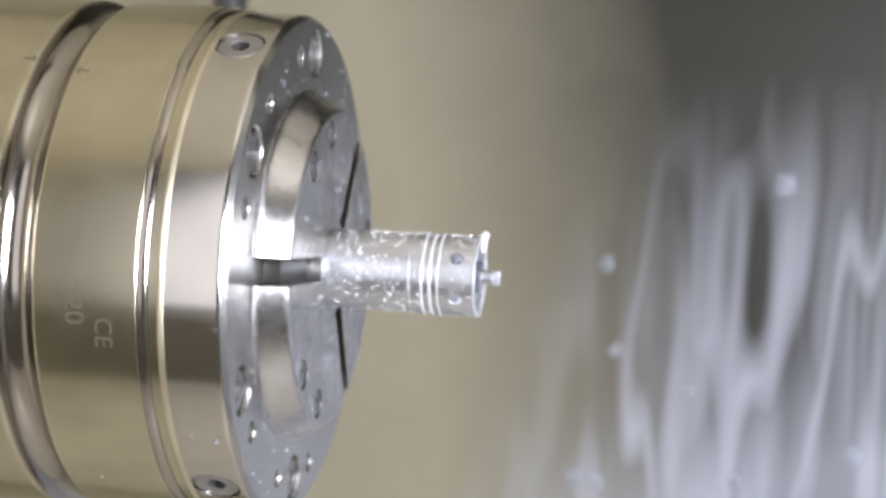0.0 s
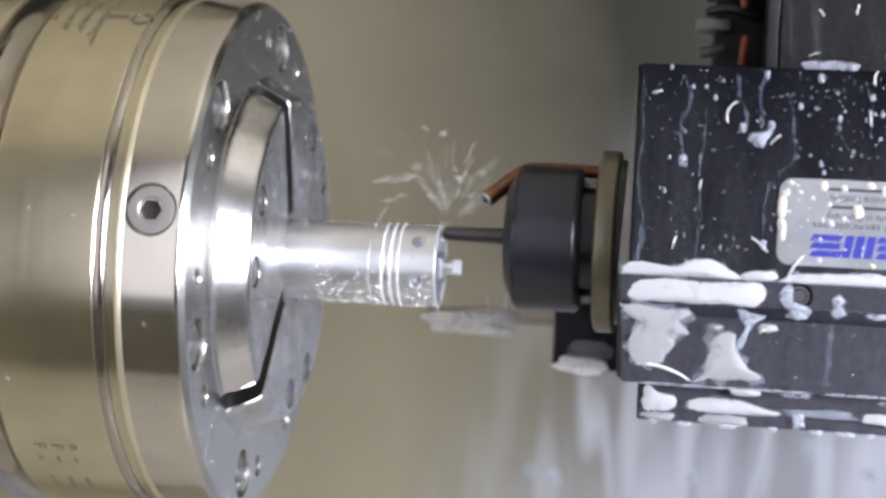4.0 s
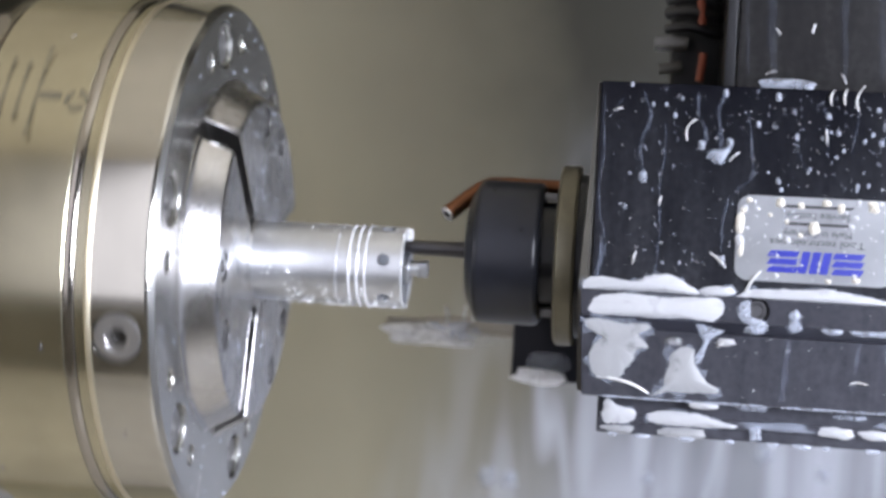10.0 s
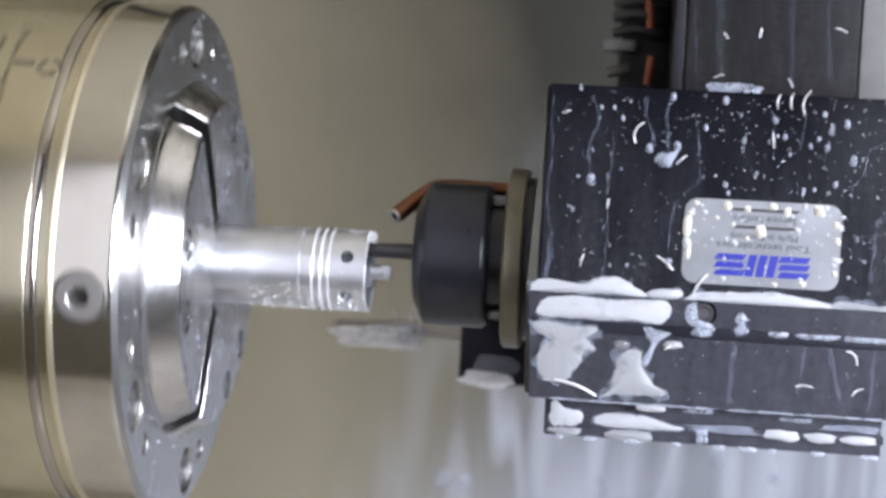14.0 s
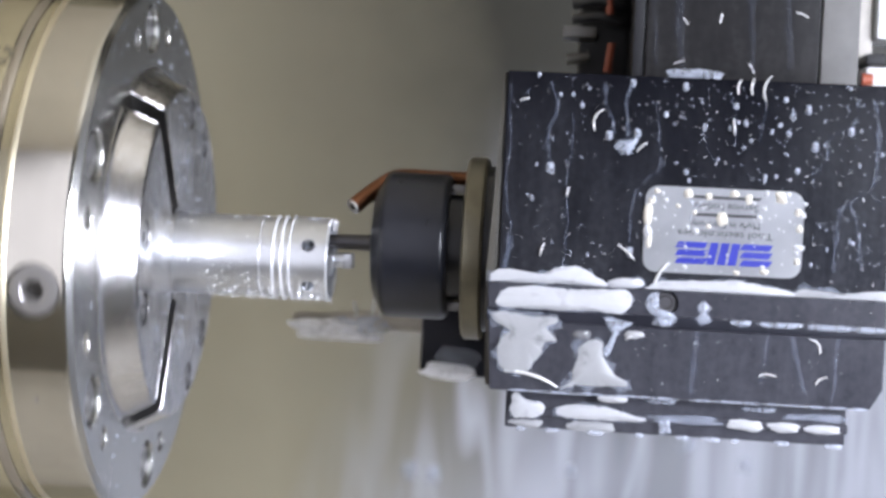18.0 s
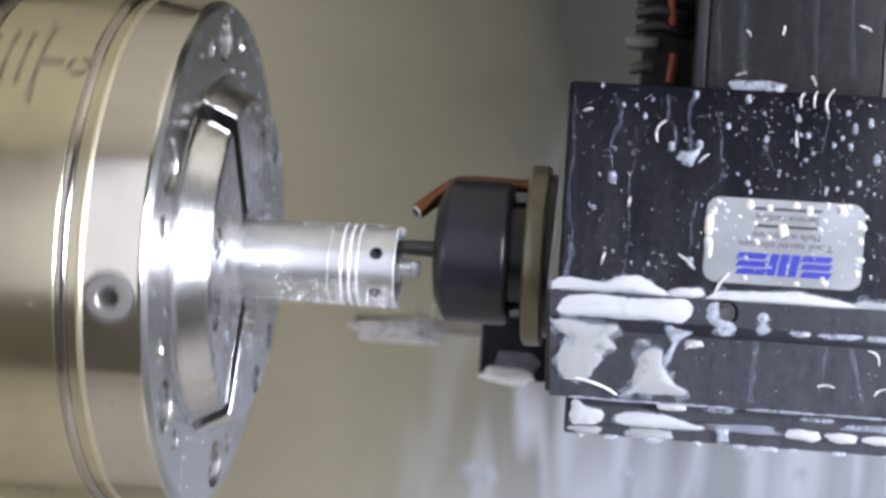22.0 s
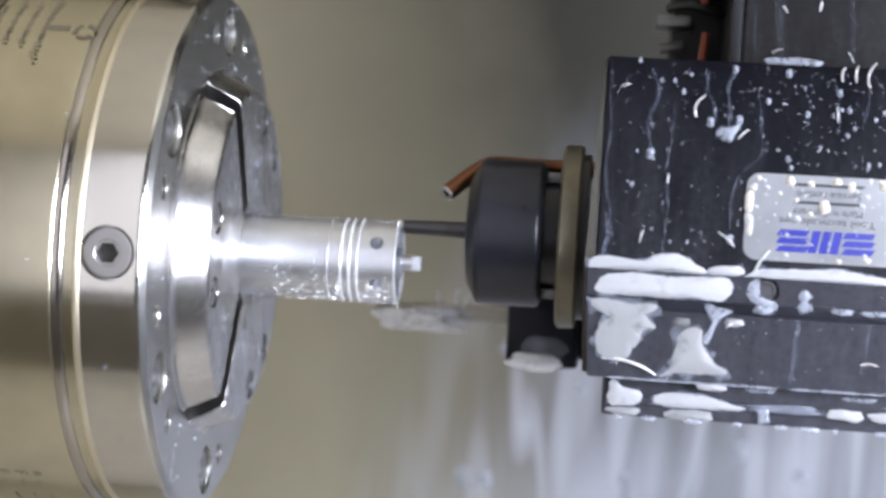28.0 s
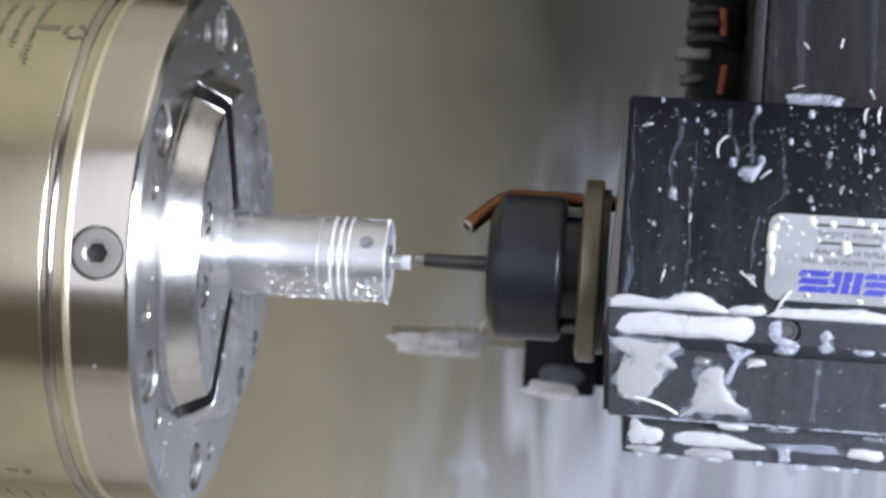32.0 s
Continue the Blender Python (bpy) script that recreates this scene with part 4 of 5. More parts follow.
def wet_holder(h):
    rnd = random.Random(4)
    low, band = FRONT - 0.0036, FRONT - 0.0036
    mm = 0.001

    def foam(name, x0, x1, z0, z1, y, thick, seed, mat=FOAM, rough=0.35):
        bm = patch(bmesh.new(), (x0 + x1) / 2 * mm, (z0 + z1) / 2 * mm, (x1 - x0) * mm, (z1 - z0) * mm, y, thick, seed, rough)
        part(name, bm, mat, h, "white patch of coolant foam", 80)

    def margin(pts, y, seed, reach):
        """The thin wet margin round a patch of foam."""
        bm = bmesh.new()
        inner = [bm.verts.new((q.x, y - 0.00005, q.z)) for q in pts]
        outer = []
        n = len(pts)
        for k, q in enumerate(pts):
            t = (pts[(k + 1) % n] - pts[k - 1]).normalized()
            side = Vector((t.z, 0, -t.x)) if turned(pts) else Vector((-t.z, 0, t.x))
            g = reach * max(0.0, 0.35 + 1.3 * noise.noise(q * 330 + Vector((0, 0, seed))) + 0.5 * noise.noise(q * 1300))
            outer.append(bm.verts.new((q.x + side.x * g, y - 0.00002, q.z + side.z * g)))
        for k in range(n):
            bm.faces.new((inner[k], outer[k], outer[(k + 1) % n], inner[(k + 1) % n]))
        part("wet_margin", bm, MARGIN, h, "thin wet margin of the foam", 80)

    def turned(pts):
        return sum(a.x * b.z - b.x * a.z for a, b in zip(pts, pts[1:] + pts[:1])) > 0

    def pool(outline, y, thick, seed, mat=FOAM):
        """Foam with an outline of its own, in mm."""
        bm = bmesh.new()
        pts = smooth_line([(x * mm, 0, z * mm) for x, z in outline + outline[:1]], 10)[:-1]
        pts = [q + 0.0004 * Vector((noise.noise(q * 420), 0, noise.noise(q * 420 + Vector((9, 0, 0))))) + 0.00015 * Vector((noise.noise(q * 1100), 0, noise.noise(q * 1100 + Vector((9, 0, 0))))) for q in pts]
        margin(pts, y, seed, 0.0021 if mat is THINFOAM else 0.0009)
        mid = sum(pts, Vector()) / len(pts)
        rings = []
        for i in range(7):
            f = i / 6
            ring = []
            for k, q in enumerate(pts):
                e = q + (q - mid).normalized() * 0.0004 * noise.noise(q * 900 + Vector((seed, 0, 0)))
                v = mid.lerp(e, max(f, 0.02))
                high = thick * (1 - f ** 3) * (0.8 + 0.35 * noise.noise(v * 200 + Vector((0, seed, 0))))
                ring.append(bm.verts.new((v.x, y - max(high, 0.0), v.z)))
            rings.append(ring)
        for a, b in zip(rings, rings[1:]):
            for k in range(len(pts)):
                q = (k + 1) % len(pts)
                bm.faces.new((a[k], b[k], b[q], a[q]))
        bm.faces.new(rings[0])
        bmesh.ops.recalc_face_normals(bm, faces=bm.faces)
        part("foam_patch", bm, mat, h, "white patch of coolant foam", 80)

    # foam along the ledge, in four runs
    pool([(-53.3, 4.7), (-53.1, 7.0), (-48.8, 8.6), (-43.6, 8.0), (-37.5, 7.8), (-33.3, 9.6), (-29.0, 10.5), (-24.7, 9.7), (-21.1, 7.5), (-18.1, 6.0), (-18.7, 4.6), (-30.5, 4.8), (-42.5, 4.6)], FRONT - 0.0003, 0.0011, 1)
    pool([(-17.6, 6.0), (-15.1, 7.3), (-10.0, 7.7), (-6.9, 7.0), (-8.1, 4.8), (-15.8, 4.6)], FRONT - 0.0003, 0.0009, 5)
    pool([(-6.4, 4.9), (-2.3, 7.1), (8.8, 7.8), (20.7, 8.4), (28.3, 7.5), (36.9, 6.2), (37.8, 4.5), (20.9, 4.4), (3.9, 4.5)], FRONT - 0.0003, 0.0008, 7)
    pool([(37.8, 4.5), (41.0, 6.9), (54.5, 6.3), (65.4, 7.5), (65.6, 4.0), (51.3, 4.0)], FRONT - 0.0003, 0.0008, 9, THINFOAM)
    pool([(-51.4, -1.6), (-50.0, 1.4), (-46.7, 3.3), (-39.0, 4.0), (-28.7, 3.5), (-20.1, 3.9), (-13.4, 4.2), (-10.2, 2.8), (-10.5, -1.1), (-12.9, -3.0), (-16.3, -3.1), (-19.5, -2.6), (-30.0, -3.0), (-42.0, -2.9), (-48.9, -2.9)], low, 0.0013, 2)
    # smears on the lower face
    pool([(-52.6, -4.9), (-47.2, -4.1), (-40.2, -5.3), (-33.4, -4.9), (-32.4, -6.6), (-35.8, -8.2), (-32.2, -11.8), (-35.5, -13.2), (-36.6, -16.3), (-38.7, -19.0), (-40.3, -21.7), (-46.3, -22.4), (-48.9, -20.5), (-50.1, -15.3), (-47.7, -10.9), (-45.8, -9.6), (-47.4, -8.3), (-51.3, -7.1)], FRONT - 0.0047, 0.0006, 3, THINFOAM)
    pool([(-25.2, -13.5), (-21.9, -11.7), (-18.5, -11.9), (-17.8, -16.1), (-14.6, -21.1), (-10.1, -24.7), (-18.6, -25.5), (-25.5, -25.5), (-30.5, -27.0), (-27.3, -24.4), (-26.6, -20.1), (-25.6, -17.4)], FRONT - 0.0037, 0.0006, 4, THINFOAM)
    pool([(-18.0, -4.1), (-12.9, -5.0), (-9.4, -5.7), (-13.6, -7.8), (-14.3, -10.8), (-16.6, -16.1), (-17.8, -14.4), (-15.7, -10.0), (-16.1, -7.5)], FRONT - 0.0047, 0.0004, 5, DROP)
    foam("foam_patch", -11.8, -6.2, -10.3, -7.9, FRONT - 0.0037, 0.0012, 13)
    for k, (a, b) in enumerate(((19.8, 25.8), (28.5, 40.9), (42.8, 55.4), (56.2, 65.4))):
        foam("foam_patch", a, b, -5.0, -3.1, FRONT - 0.0046, 0.0007, 20 + k, DROP, 0.2)
    pool([(9.6, 0.2), (11.2, 2.2), (12.9, 0.6), (12.3, -1.6), (13.9, -3.9), (11.3, -4.7), (9.3, -3.5), (10.4, -1.6)], FRONT - 0.0047, 0.0006, 30, DROP)
    # foam round the set screw
    ring = [(5.4 + 0.5 * math.sin(d), d) for d in range(130, 311, 20)]
    pool([(r * math.cos(radians(d)), 0.9 + r * math.sin(radians(d))) for r, d in ring] + [((r - 1.7) * math.cos(radians(d)), 0.9 + (r - 1.7) * math.sin(radians(d))) for r, d in ring[::-1]],
         FRONT - 0.0047, 0.0007, 60, DROP)
    foam("clear_drop", -27.0, -21.8, -11.4, -8.6, FRONT - 0.0037, 0.0015, 65, WATER, 0.2)
    foam("hanging_drop", -3.6, 2.6, -6.2, -3.6, FRONT - 0.0046, 0.0012, 61, DROP, 0.2)
    # pale strips that paint the highlight along the block's wet lower edge
    for k, (a, b) in enumerate(((-46, -20), (-20, 6), (8, 30), (30, 50), (50, 62))):
        foam("edge_highlight", a, b, -28.6, -27.7, low + 0.0001, 0.0006, 70 + k, DROP, 0.15)
    foam("hanging_drop", -18.5, -9.5, -30.2, -28.1, low + 0.0001, 0.001, 75, FOAM, 0.2)
    # on the base plate
    pool([(-45.2, -30.6), (-43.6, -28.9), (-40.8, -31.2), (-35.5, -32.6), (-36.2, -36.2), (-44.4, -36.7)], -0.0438, 0.0008, 31)
    pool([(-31.2, -33.3), (-26.9, -32.1), (-18.2, -32.2), (-12.9, -33.1), (-4.2, -35.2), (-5.9, -36.2), (-24.0, -36.4), (-30.6, -35.6)], -0.0438, 0.0008, 32)
    foam("foam_patch", -45, -35, -40.0, -37.6, -0.0423, 0.0006, 33, THINFOAM, 0.4)
    foam("foam_patch", -28, -13, -40.0, -37.3, -0.0422, 0.0006, 34, THINFOAM, 0.4)
    for k, (a, b, lo, hi) in enumerate(((20.8, 31.9, -37.2, -33.6), (33.5, 43.0, -36.8, -33.9), (44.6, 54.9, -36.8, -34.1), (-4.0, 5.0, -30.6, -29.0), (26, 36, -31.4, -29.8))):
        foam("foam_patch", a, b, lo, hi, -0.0437 if lo < -33 else -0.0422, 0.0007, 35 + k, FOAM if lo < -33 else DROP, 0.3)
    for k, (a, b, lo, hi) in enumerate(((-2, 19, -36.2, -33.6), (38, 57, -33.2, -31.0))):
        foam("wet_film", a, b, lo, hi, -0.0436, 0.0004, 131 + k, FAINT, 0.4)
    foam("curd", 0, 4, -40.0, -35.0, -0.0437, 0.0005, 141, DROP, 0.5)
    for k in range(9):
        x = -43 + 11.4 * k + 3.0 * math.sin(5.0 * k)
        foam("hanging_drop", x, x + 2.6 + 1.6 * (k % 3), -41.4, -39.8, -0.0422, 0.0007, 110 + k, DROP, 0.25)
    # drops: the large ones where they sit, small ones scattered
    drops = bmesh.new()
    for k, (x, z, r) in enumerate(((-36.7, 40.1, 2.2), (-10.9, 51.6, 1.8), (-19.3, 50.7, 1.7), (-12.8, 67.0, 1.5), (-27.9, 59.4, 1.0),
                                   (-34.7, 62.6, 0.9), (3.1, 66.4, 1.6), (-2.5, 57.8, 1.2), (35.5, 58.6, 1.5), (40.0, 61.1, 1.6), (18.4, 61.3, 1.4), (21.6, 56.3, 1.2),
                                   (34.5, 53.4, 1.3), (37.6, 42.4, 1.2), (4.4, 40.8, 1.3), (5.4, 38.2, 0.9), (-11.4, 15.6, 1.8), (28.1, 40.2, 1.1), (13.7, 44.7, 0.8),
                                   (42.5, 50.0, 1.9), (-41.8, 30.7, 1.0), (53.0, 55.0, 1.5))):
        patch(drops, x * mm, z * mm, r * 1.15 * mm, r * 1.65 * mm, FRONT - 0.0001, r * 0.42 * mm, 50 + k, 0.14, 4, 22)
    part("large_drop", drops, DROP, h, "large milky coolant drops", 80, "stuff")
    small, faint = bmesh.new(), bmesh.new()
    for k in range(460):
        x = -50 + 115 * rnd.random() ** 0.9
        z = 68.5 - 56 * rnd.random() ** 1.15
        if -9 < x < 43 and z < 37:
            continue
        r = 0.15 + 0.5 * rnd.random() ** 4.5 + (0.1 if x > 5 else 0)
        patch(small if r > 0.56 else faint, x * mm, z * mm, r * (1.1 + 0.9 * rnd.random()) * mm, r * (1.5 + 1.5 * rnd.random()) * mm, FRONT - 0.0001, r * 0.3 * mm, 90 + k, 0.35, 3, 11)
    # fine white specks that paint glints on the wet block
    glint_specks = bmesh.new()
    for k in range(230):
        x, z = -52 + 116 * rnd.random(), -26 + 94 * rnd.random() ** 0.75
        c = Vector((x * mm, (FRONT if z > 5 else low) - 0.0001, z * mm))
        bmesh.ops.create_cube(glint_specks, size=1.0, matrix=Matrix.Translation(c) @ Euler((0, 6 * rnd.random(), 0)).to_matrix().to_4x4() @ Matrix.Diagonal(
            (0.0002 + 0.0009 * rnd.random() ** 5, 0.00016, 0.00014 + 0.0001 * rnd.random(), 1)))
    part("bright_specks", glint_specks, CHIP, h, "fine white specks painted as glints", 30, "stuff")
    bright = bmesh.new()
    for k in range(90):
        x, z = -6.8 + 47.4 * rnd.random(), 10.3 + 25.2 * rnd.random()
        edge = min(x + 7, 41 - x, z - 9.5, 35.5 - z)
        r = 0.22 + 0.75 * rnd.random() ** 3 + (0.85 * rnd.random() if edge < 2.6 else 0)
        if 13 < z < 22 and edge > 3:
            r *= 0.6
        patch(bright, x * mm, z * mm, r * (1.3 + rnd.random()) * mm, r * (1.4 + rnd.random()) * mm, FRONT - 0.0008, r * 0.35 * mm, 400 + k, 0.35, 3, 14)
    pool([(-17.6, 47.4), (-16.2, 48.9), (-13.8, 49.3), (-10.6, 50.4), (-11.7, 47.7), (-13.2, 45.2), (-15.9, 45.7)], FRONT - 0.0001, 0.0011, 66, DROP)
    # heavy drops that gather along the edges of the label
    heavy = bmesh.new()
    for k, (x, z, w, high) in enumerate(((-6.3, 27.4, 2.5, 6.6), (-5.4, 31.6, 2.0, 2.0), (-4.0, 34.6, 1.8, 1.4), (5.4, 34.2, 2.8, 2.6), (11.6, 33.6, 2.0, 2.2), (19.2, 34.6, 2.6, 2.2),
                                         (23.6, 33.2, 2.2, 3.2), (33.2, 34.2, 3.4, 3.6), (38.6, 30.0, 2.0, 2.4), (39.2, 25.0, 1.8, 2.4), (15.8, 27.0, 3.2, 3.8), (12.0, 24.6, 1.5, 1.5),
                                         (-5.8, 19.6, 1.5, 4.6), (38.8, 15.2, 1.8, 2.0), (29.2, 11.6, 2.4, 1.7), (21.0, 10.9, 2.0, 1.5), (2.6, 30.4, 1.2, 1.2), (7.6, 28.6, 1.3, 1.6))):
        patch(heavy, x * mm, z * mm, w * mm, high * mm, FRONT - 0.0007, 0.3 * w * mm, 600 + k, 0.35, 4, 20)
    part("large_drop", heavy, CREAM, h, "cream drops along the edge of the label", 80, "stuff")
    trail = ribbon(bmesh.new(), [(0.0055, 0.0335), (0.0072, 0.0300), (0.0064, 0.0262)], 0.0009, FRONT - 0.0007)
    ribbon(trail, [(0.0098, 0.0322), (0.0082, 0.0305), (0.0072, 0.0298)], 0.0009, FRONT - 0.0007)
    part("coolant_film", trail, DROP, h, "milky trail of drops on the label", 80, "stuff")
    part("coolant_spray", bright, FOAM, h, "white drops on the label", 80, "stuff")
    part("coolant_spray", small, DROP, h, "fine spray of milky drops", 80, "stuff")
    part("coolant_spray", faint, FAINT, h, "fine spray of thin drops", 80, "stuff")
    runs = bmesh.new()
    for pts, w in (([(-37.5, 66), (-35.5, 58), (-38, 50), (-36.8, 41)], 1.6), ([(-31.0, 57), (-30.2, 48), (-31.6, 38), (-30.8, 24), (-31.5, 11)], 0.9),
                   ([(-21.5, 66), (-20.5, 60), (-18.2, 55), (-18.8, 51)], 1.7), ([(-12.8, 67), (-14.5, 62), (-13.8, 55), (-14.2, 49)], 1.6),
                   ([(-5.9, 61.5), (-4.6, 51.4), (-3.6, 42), (-7.3, 37.9), (-10.5, 33.9), (-11.7, 25.3), (-11.5, 18)], 1.1), ([(-49.4, 65), (-49.7, 54.5), (-49.0, 46), (-49.9, 38), (-49.6, 29), (-47.9, 23), (-48.8, 16), (-49.2, 8.6)], 0.9), ([(-47.9, 19), (-48.6, 14), (-49.6, 8.2)], 2.4),
                   ([(9, 53), (10.5, 48), (13.7, 43)], 1.0), ([(17, 64), (18.5, 55), (18.2, 49)], 0.8), ([(54.7, 64.2), (53.4, 57.4), (46.9, 52.8), (45.7, 45.1), (42.0, 41.5)], 1.3),
                   ([(59.7, 64.4), (61.0, 56), (60.9, 42.4), (58.7, 37.2), (53.9, 33.6), (55.8, 28.6), (58.3, 13.4)], 1.7), ([(53.9, 33.6), (51.4, 31.8), (50.2, 23.2), (50, 13)], 1.6), ([(58.7, 37.2), (62, 34.5), (65, 33)], 1.2),
                   ([(-45.5, 62), (-43.8, 64), (-42.2, 64.4)], 0.9), ([(26, 66), (27, 58), (25.5, 50)], 0.8)):
        ribbon(runs, [(a * mm, b * mm) for a, b in pts], w * mm, FRONT - 0.00008)
    for x, lean, w, end in ((10.1, -1.2, 2.2, -26), (31.2, -1.6, 1.6, -22), (38, 5, 1.8, -24), (52, -1, 1.4, -26)):
        ribbon(runs, [(x * mm, -0.007), ((x + lean * 0.4) * mm, -0.015), ((x + lean) * mm, end * mm)], w * mm, low + 0.00002)
    part("coolant_film", runs, MILK, h, "thin milky runs of coolant", 80, "stuff")
    # curled chips that stick to the block
    for k, (x, z, l, a, bend) in enumerate(((-22.5, 55.2, 7.0, 70, 1.6), (-9.3, 47.5, 4.0, 45, 0.3), (18.2, 54.9, 4.5, 95, 0.2), (19.2, 66.9, 4.5, 80, 0.6),
                                            (23.1, 67.2, 5.0, 85, 0.4), (27.7, 66.9, 7.5, 80, 1.2), (-12.5, 15.6, 6.5, -40, 0.3), (-1.5, 9.0, 9.0, 62, 0.8),
                                            (-39.5, -24.5, 17.0, -14, 1.6), (-9.5, -10.2, 4.0, 20, 0.5), (45.0, -9.8, 5.5, -50, 1.4), (47.5, -20.0, 4.0, 35, 0.4),
                                            (31.5, -19.5, 5.0, 2, 0.5), (-45.5, 60.5, 3.0, 15, 0.2), (-38.0, 15.0, 4.0, 75, 0.2), (-31.0, 33.0, 3.0, 80, 0.1))):
        y = (FRONT if z > 3 else low) - 0.0007
        u = Vector((math.cos(radians(a)), 0, math.sin(radians(a))))
        v = Vector((-u.z, 0, u.x))
        line = [Vector((x * mm, y, z * mm)) + u * (t * l * mm) + v * (bend * mm * (1 - 4 * t * t)) + Vector((0, -0.0008 * math.sin(k + 5 * t), 0)) for t in np.linspace(-0.5, 0.5, 9)]
        rad = [0.00034 * (0.45 + 0.55 * math.sin(math.pi * (i + 0.7) / 9.6)) * (1.5 if k in (7, 8) else 1) for i in range(9)]
        part("curled_chip", tube(line, 0.0004, 6, None, rad), CHIP, h, "bright curled aluminium chip", 30)


# ---------------------------------------------------------------- the rest of the turret
DEEPER = Vector((-0.035, -0.555, 0.031)) * -0.12     # how far the second tool lies behind the holder


def build_turret():
    t = empty("turret_body", "dark oiled turret housing above the tool holder", "turret")
    part("housing", box(-0.0082, 0.0484, -0.004, 0.09, 0.0696, 0.44, 0.0015), TURRETGREY, t, "dark oiled casting with drops")
    part("side_plate", box(0.0486, 0.0607, -0.0045, 0.09, 0.0698, 0.44, 0.001), DULLPLATE, t, "grey steel side plate")
    part("edge_strip", box(-0.0122, -0.0084, -0.002, 0.09, 0.0698, 0.44, 0.0006), DARKCASE, t, "worn steel edge")
    bm = patch(bmesh.new(), 0.0090, 0.0733, 0.0180, 0.0036, -0.0042, 0.0009, 71, 0.2)
    part("foam_patch", bm, DROP, t, "white patch of coolant foam", 80)
    runs = bmesh.new()
    for x, w in ((0.0032, 4.2), (0.0265, 3.4), (0.0385, 2.4), (-0.005, 1.2)):
        ribbon(runs, [(x, 0.13), (x - 0.001, 0.1), (x + 0.0005, 0.076)], w * 0.001, -0.0041)
    part("coolant_film", runs, MIST, t, "thin milky runs of coolant", 80, "stuff")
    for k, (x, z, a) in enumerate(((0.0045, 0.0905, -50), (0.016, 0.092, 80), (0.0265, 0.076, -60), (0.003, 0.077, 20), (0.042, 0.094, -20))):
        u = Vector((math.cos(radians(a)), 0, math.sin(radians(a))))
        line = [Vector((x, -0.0045, z)) + u * ((0.0026 + 0.0004 * k) * s) + Vector((0, -0.0003 * k % 0.0008, 0.0012 * (0.25 - s * s))) for s in np.linspace(-0.5, 0.5, 7)]
        part("curled_chip", tube(line, 0.00027, 6), CHIP, t, "bright curled aluminium chip", 30)
    # neighbouring tool station with hoses, behind
    n = empty("neighbour_station", "black tool station with hoses and orange caps", "tool station")
    part("clamp", box(-0.034, -0.0125, 0.03, 0.08, 0.068, 0.074, 0.001), DARKCASE, n)
    part("carrier", box(-0.03, -0.0118, 0.05, 0.09, 0.074, 0.16, 0.002), RUBBER, n, "black plastic carrier")
    part("pale_block", box(-0.036, -0.024, 0.034, 0.05, 0.0875, 0.0915, 0.001), WHITEPLASTIC, n, "pale plastic block")
    part("orange_cap", rod((-0.0195, 0.035, 0.076), (-0.0185, 0.035, 0.086), 0.0014), ORANGE, n, "orange cap")
    part("orange_cap", rod((-0.0195, 0.035, 0.096), (-0.0205, 0.035, 0.106), 0.0014), ORANGE, n, "orange cap")
    for k, (z, r) in enumerate(((0.0945, 0.0018), (0.1, 0.0022), (0.1045, 0.0016), (0.11, 0.0024))):
        part("hose", tube(smooth_line([(-0.032, 0.04, z), (-0.024, 0.036, z + 0.001), (-0.016, 0.038, z - 0.001), (-0.010, 0.05, z)], 5), r), RUBBER, n, "black rubber hose")
    part("fitting", rod((-0.034, 0.04, 0.08), (-0.026, 0.04, 0.0815), 0.002), ENDGREY, n, "steel hose fitting")
    # station on the far side of the housing
    f = empty("far_station", "pale tool station with an orange cap", "tool station")
    part("pale_case", box(0.0690, 0.1, 0.03, 0.06, 0.070, 0.0815, 0.002), PALECASE, f, "pale plastic case")
    part("pale_plate", box(0.0625, 0.0735, 0.045, 0.06, 0.0705, 0.14, 0.001), BAR, f, "pale grey-green plate")
    part("black_clip", box(0.0688, 0.1, 0.028, 0.05, 0.0817, 0.0855, 0.001), RUBBER, f)
    part("orange_cap", rod((0.0676, 0.0285, 0.0765), (0.0712, 0.0285, 0.0765), 0.0022), ORANGE, f)
    part("grey_case", box(0.0737, 0.1, 0.04, 0.06, 0.0915, 0.13, 0.002), PALECASE, f, "pale plastic case")
    # second tool pointing at the wall, below the nut
    s = empty("second_tool", "grey boring bar in a black holder, tipped with foam", "tool")
    part("holder", box(-0.0795, -0.0545, 0.012, 0.05, -0.031, -0.006, 0.002), BLACK, s, "black square holder")
    part("carrier", box(-0.057, 0.03, 0.022, 0.07, -0.0285, -0.0085, 0.002), BLACK, s, "black carrier of the holder")
    part("bracket", box(-0.04, 0.02, -0.0194, 0.023, -0.0275, -0.0095, 0.002), BLACK, s, "black bracket behind the holder")
    part("shank", tube(smooth_line([(-0.08, 0.045, -0.0165), (-0.094, 0.047, -0.0162), (-0.104, 0.049, -0.0160), (-0.116, 0.05, -0.0168)], 4), 0.0030), BAR, s, "beige-grey bar")
    part("tip_block", box(-0.130, -0.114, 0.0475, 0.0525, -0.0205, -0.0145, 0.0012), BAR, s, "worn pale cutting head")
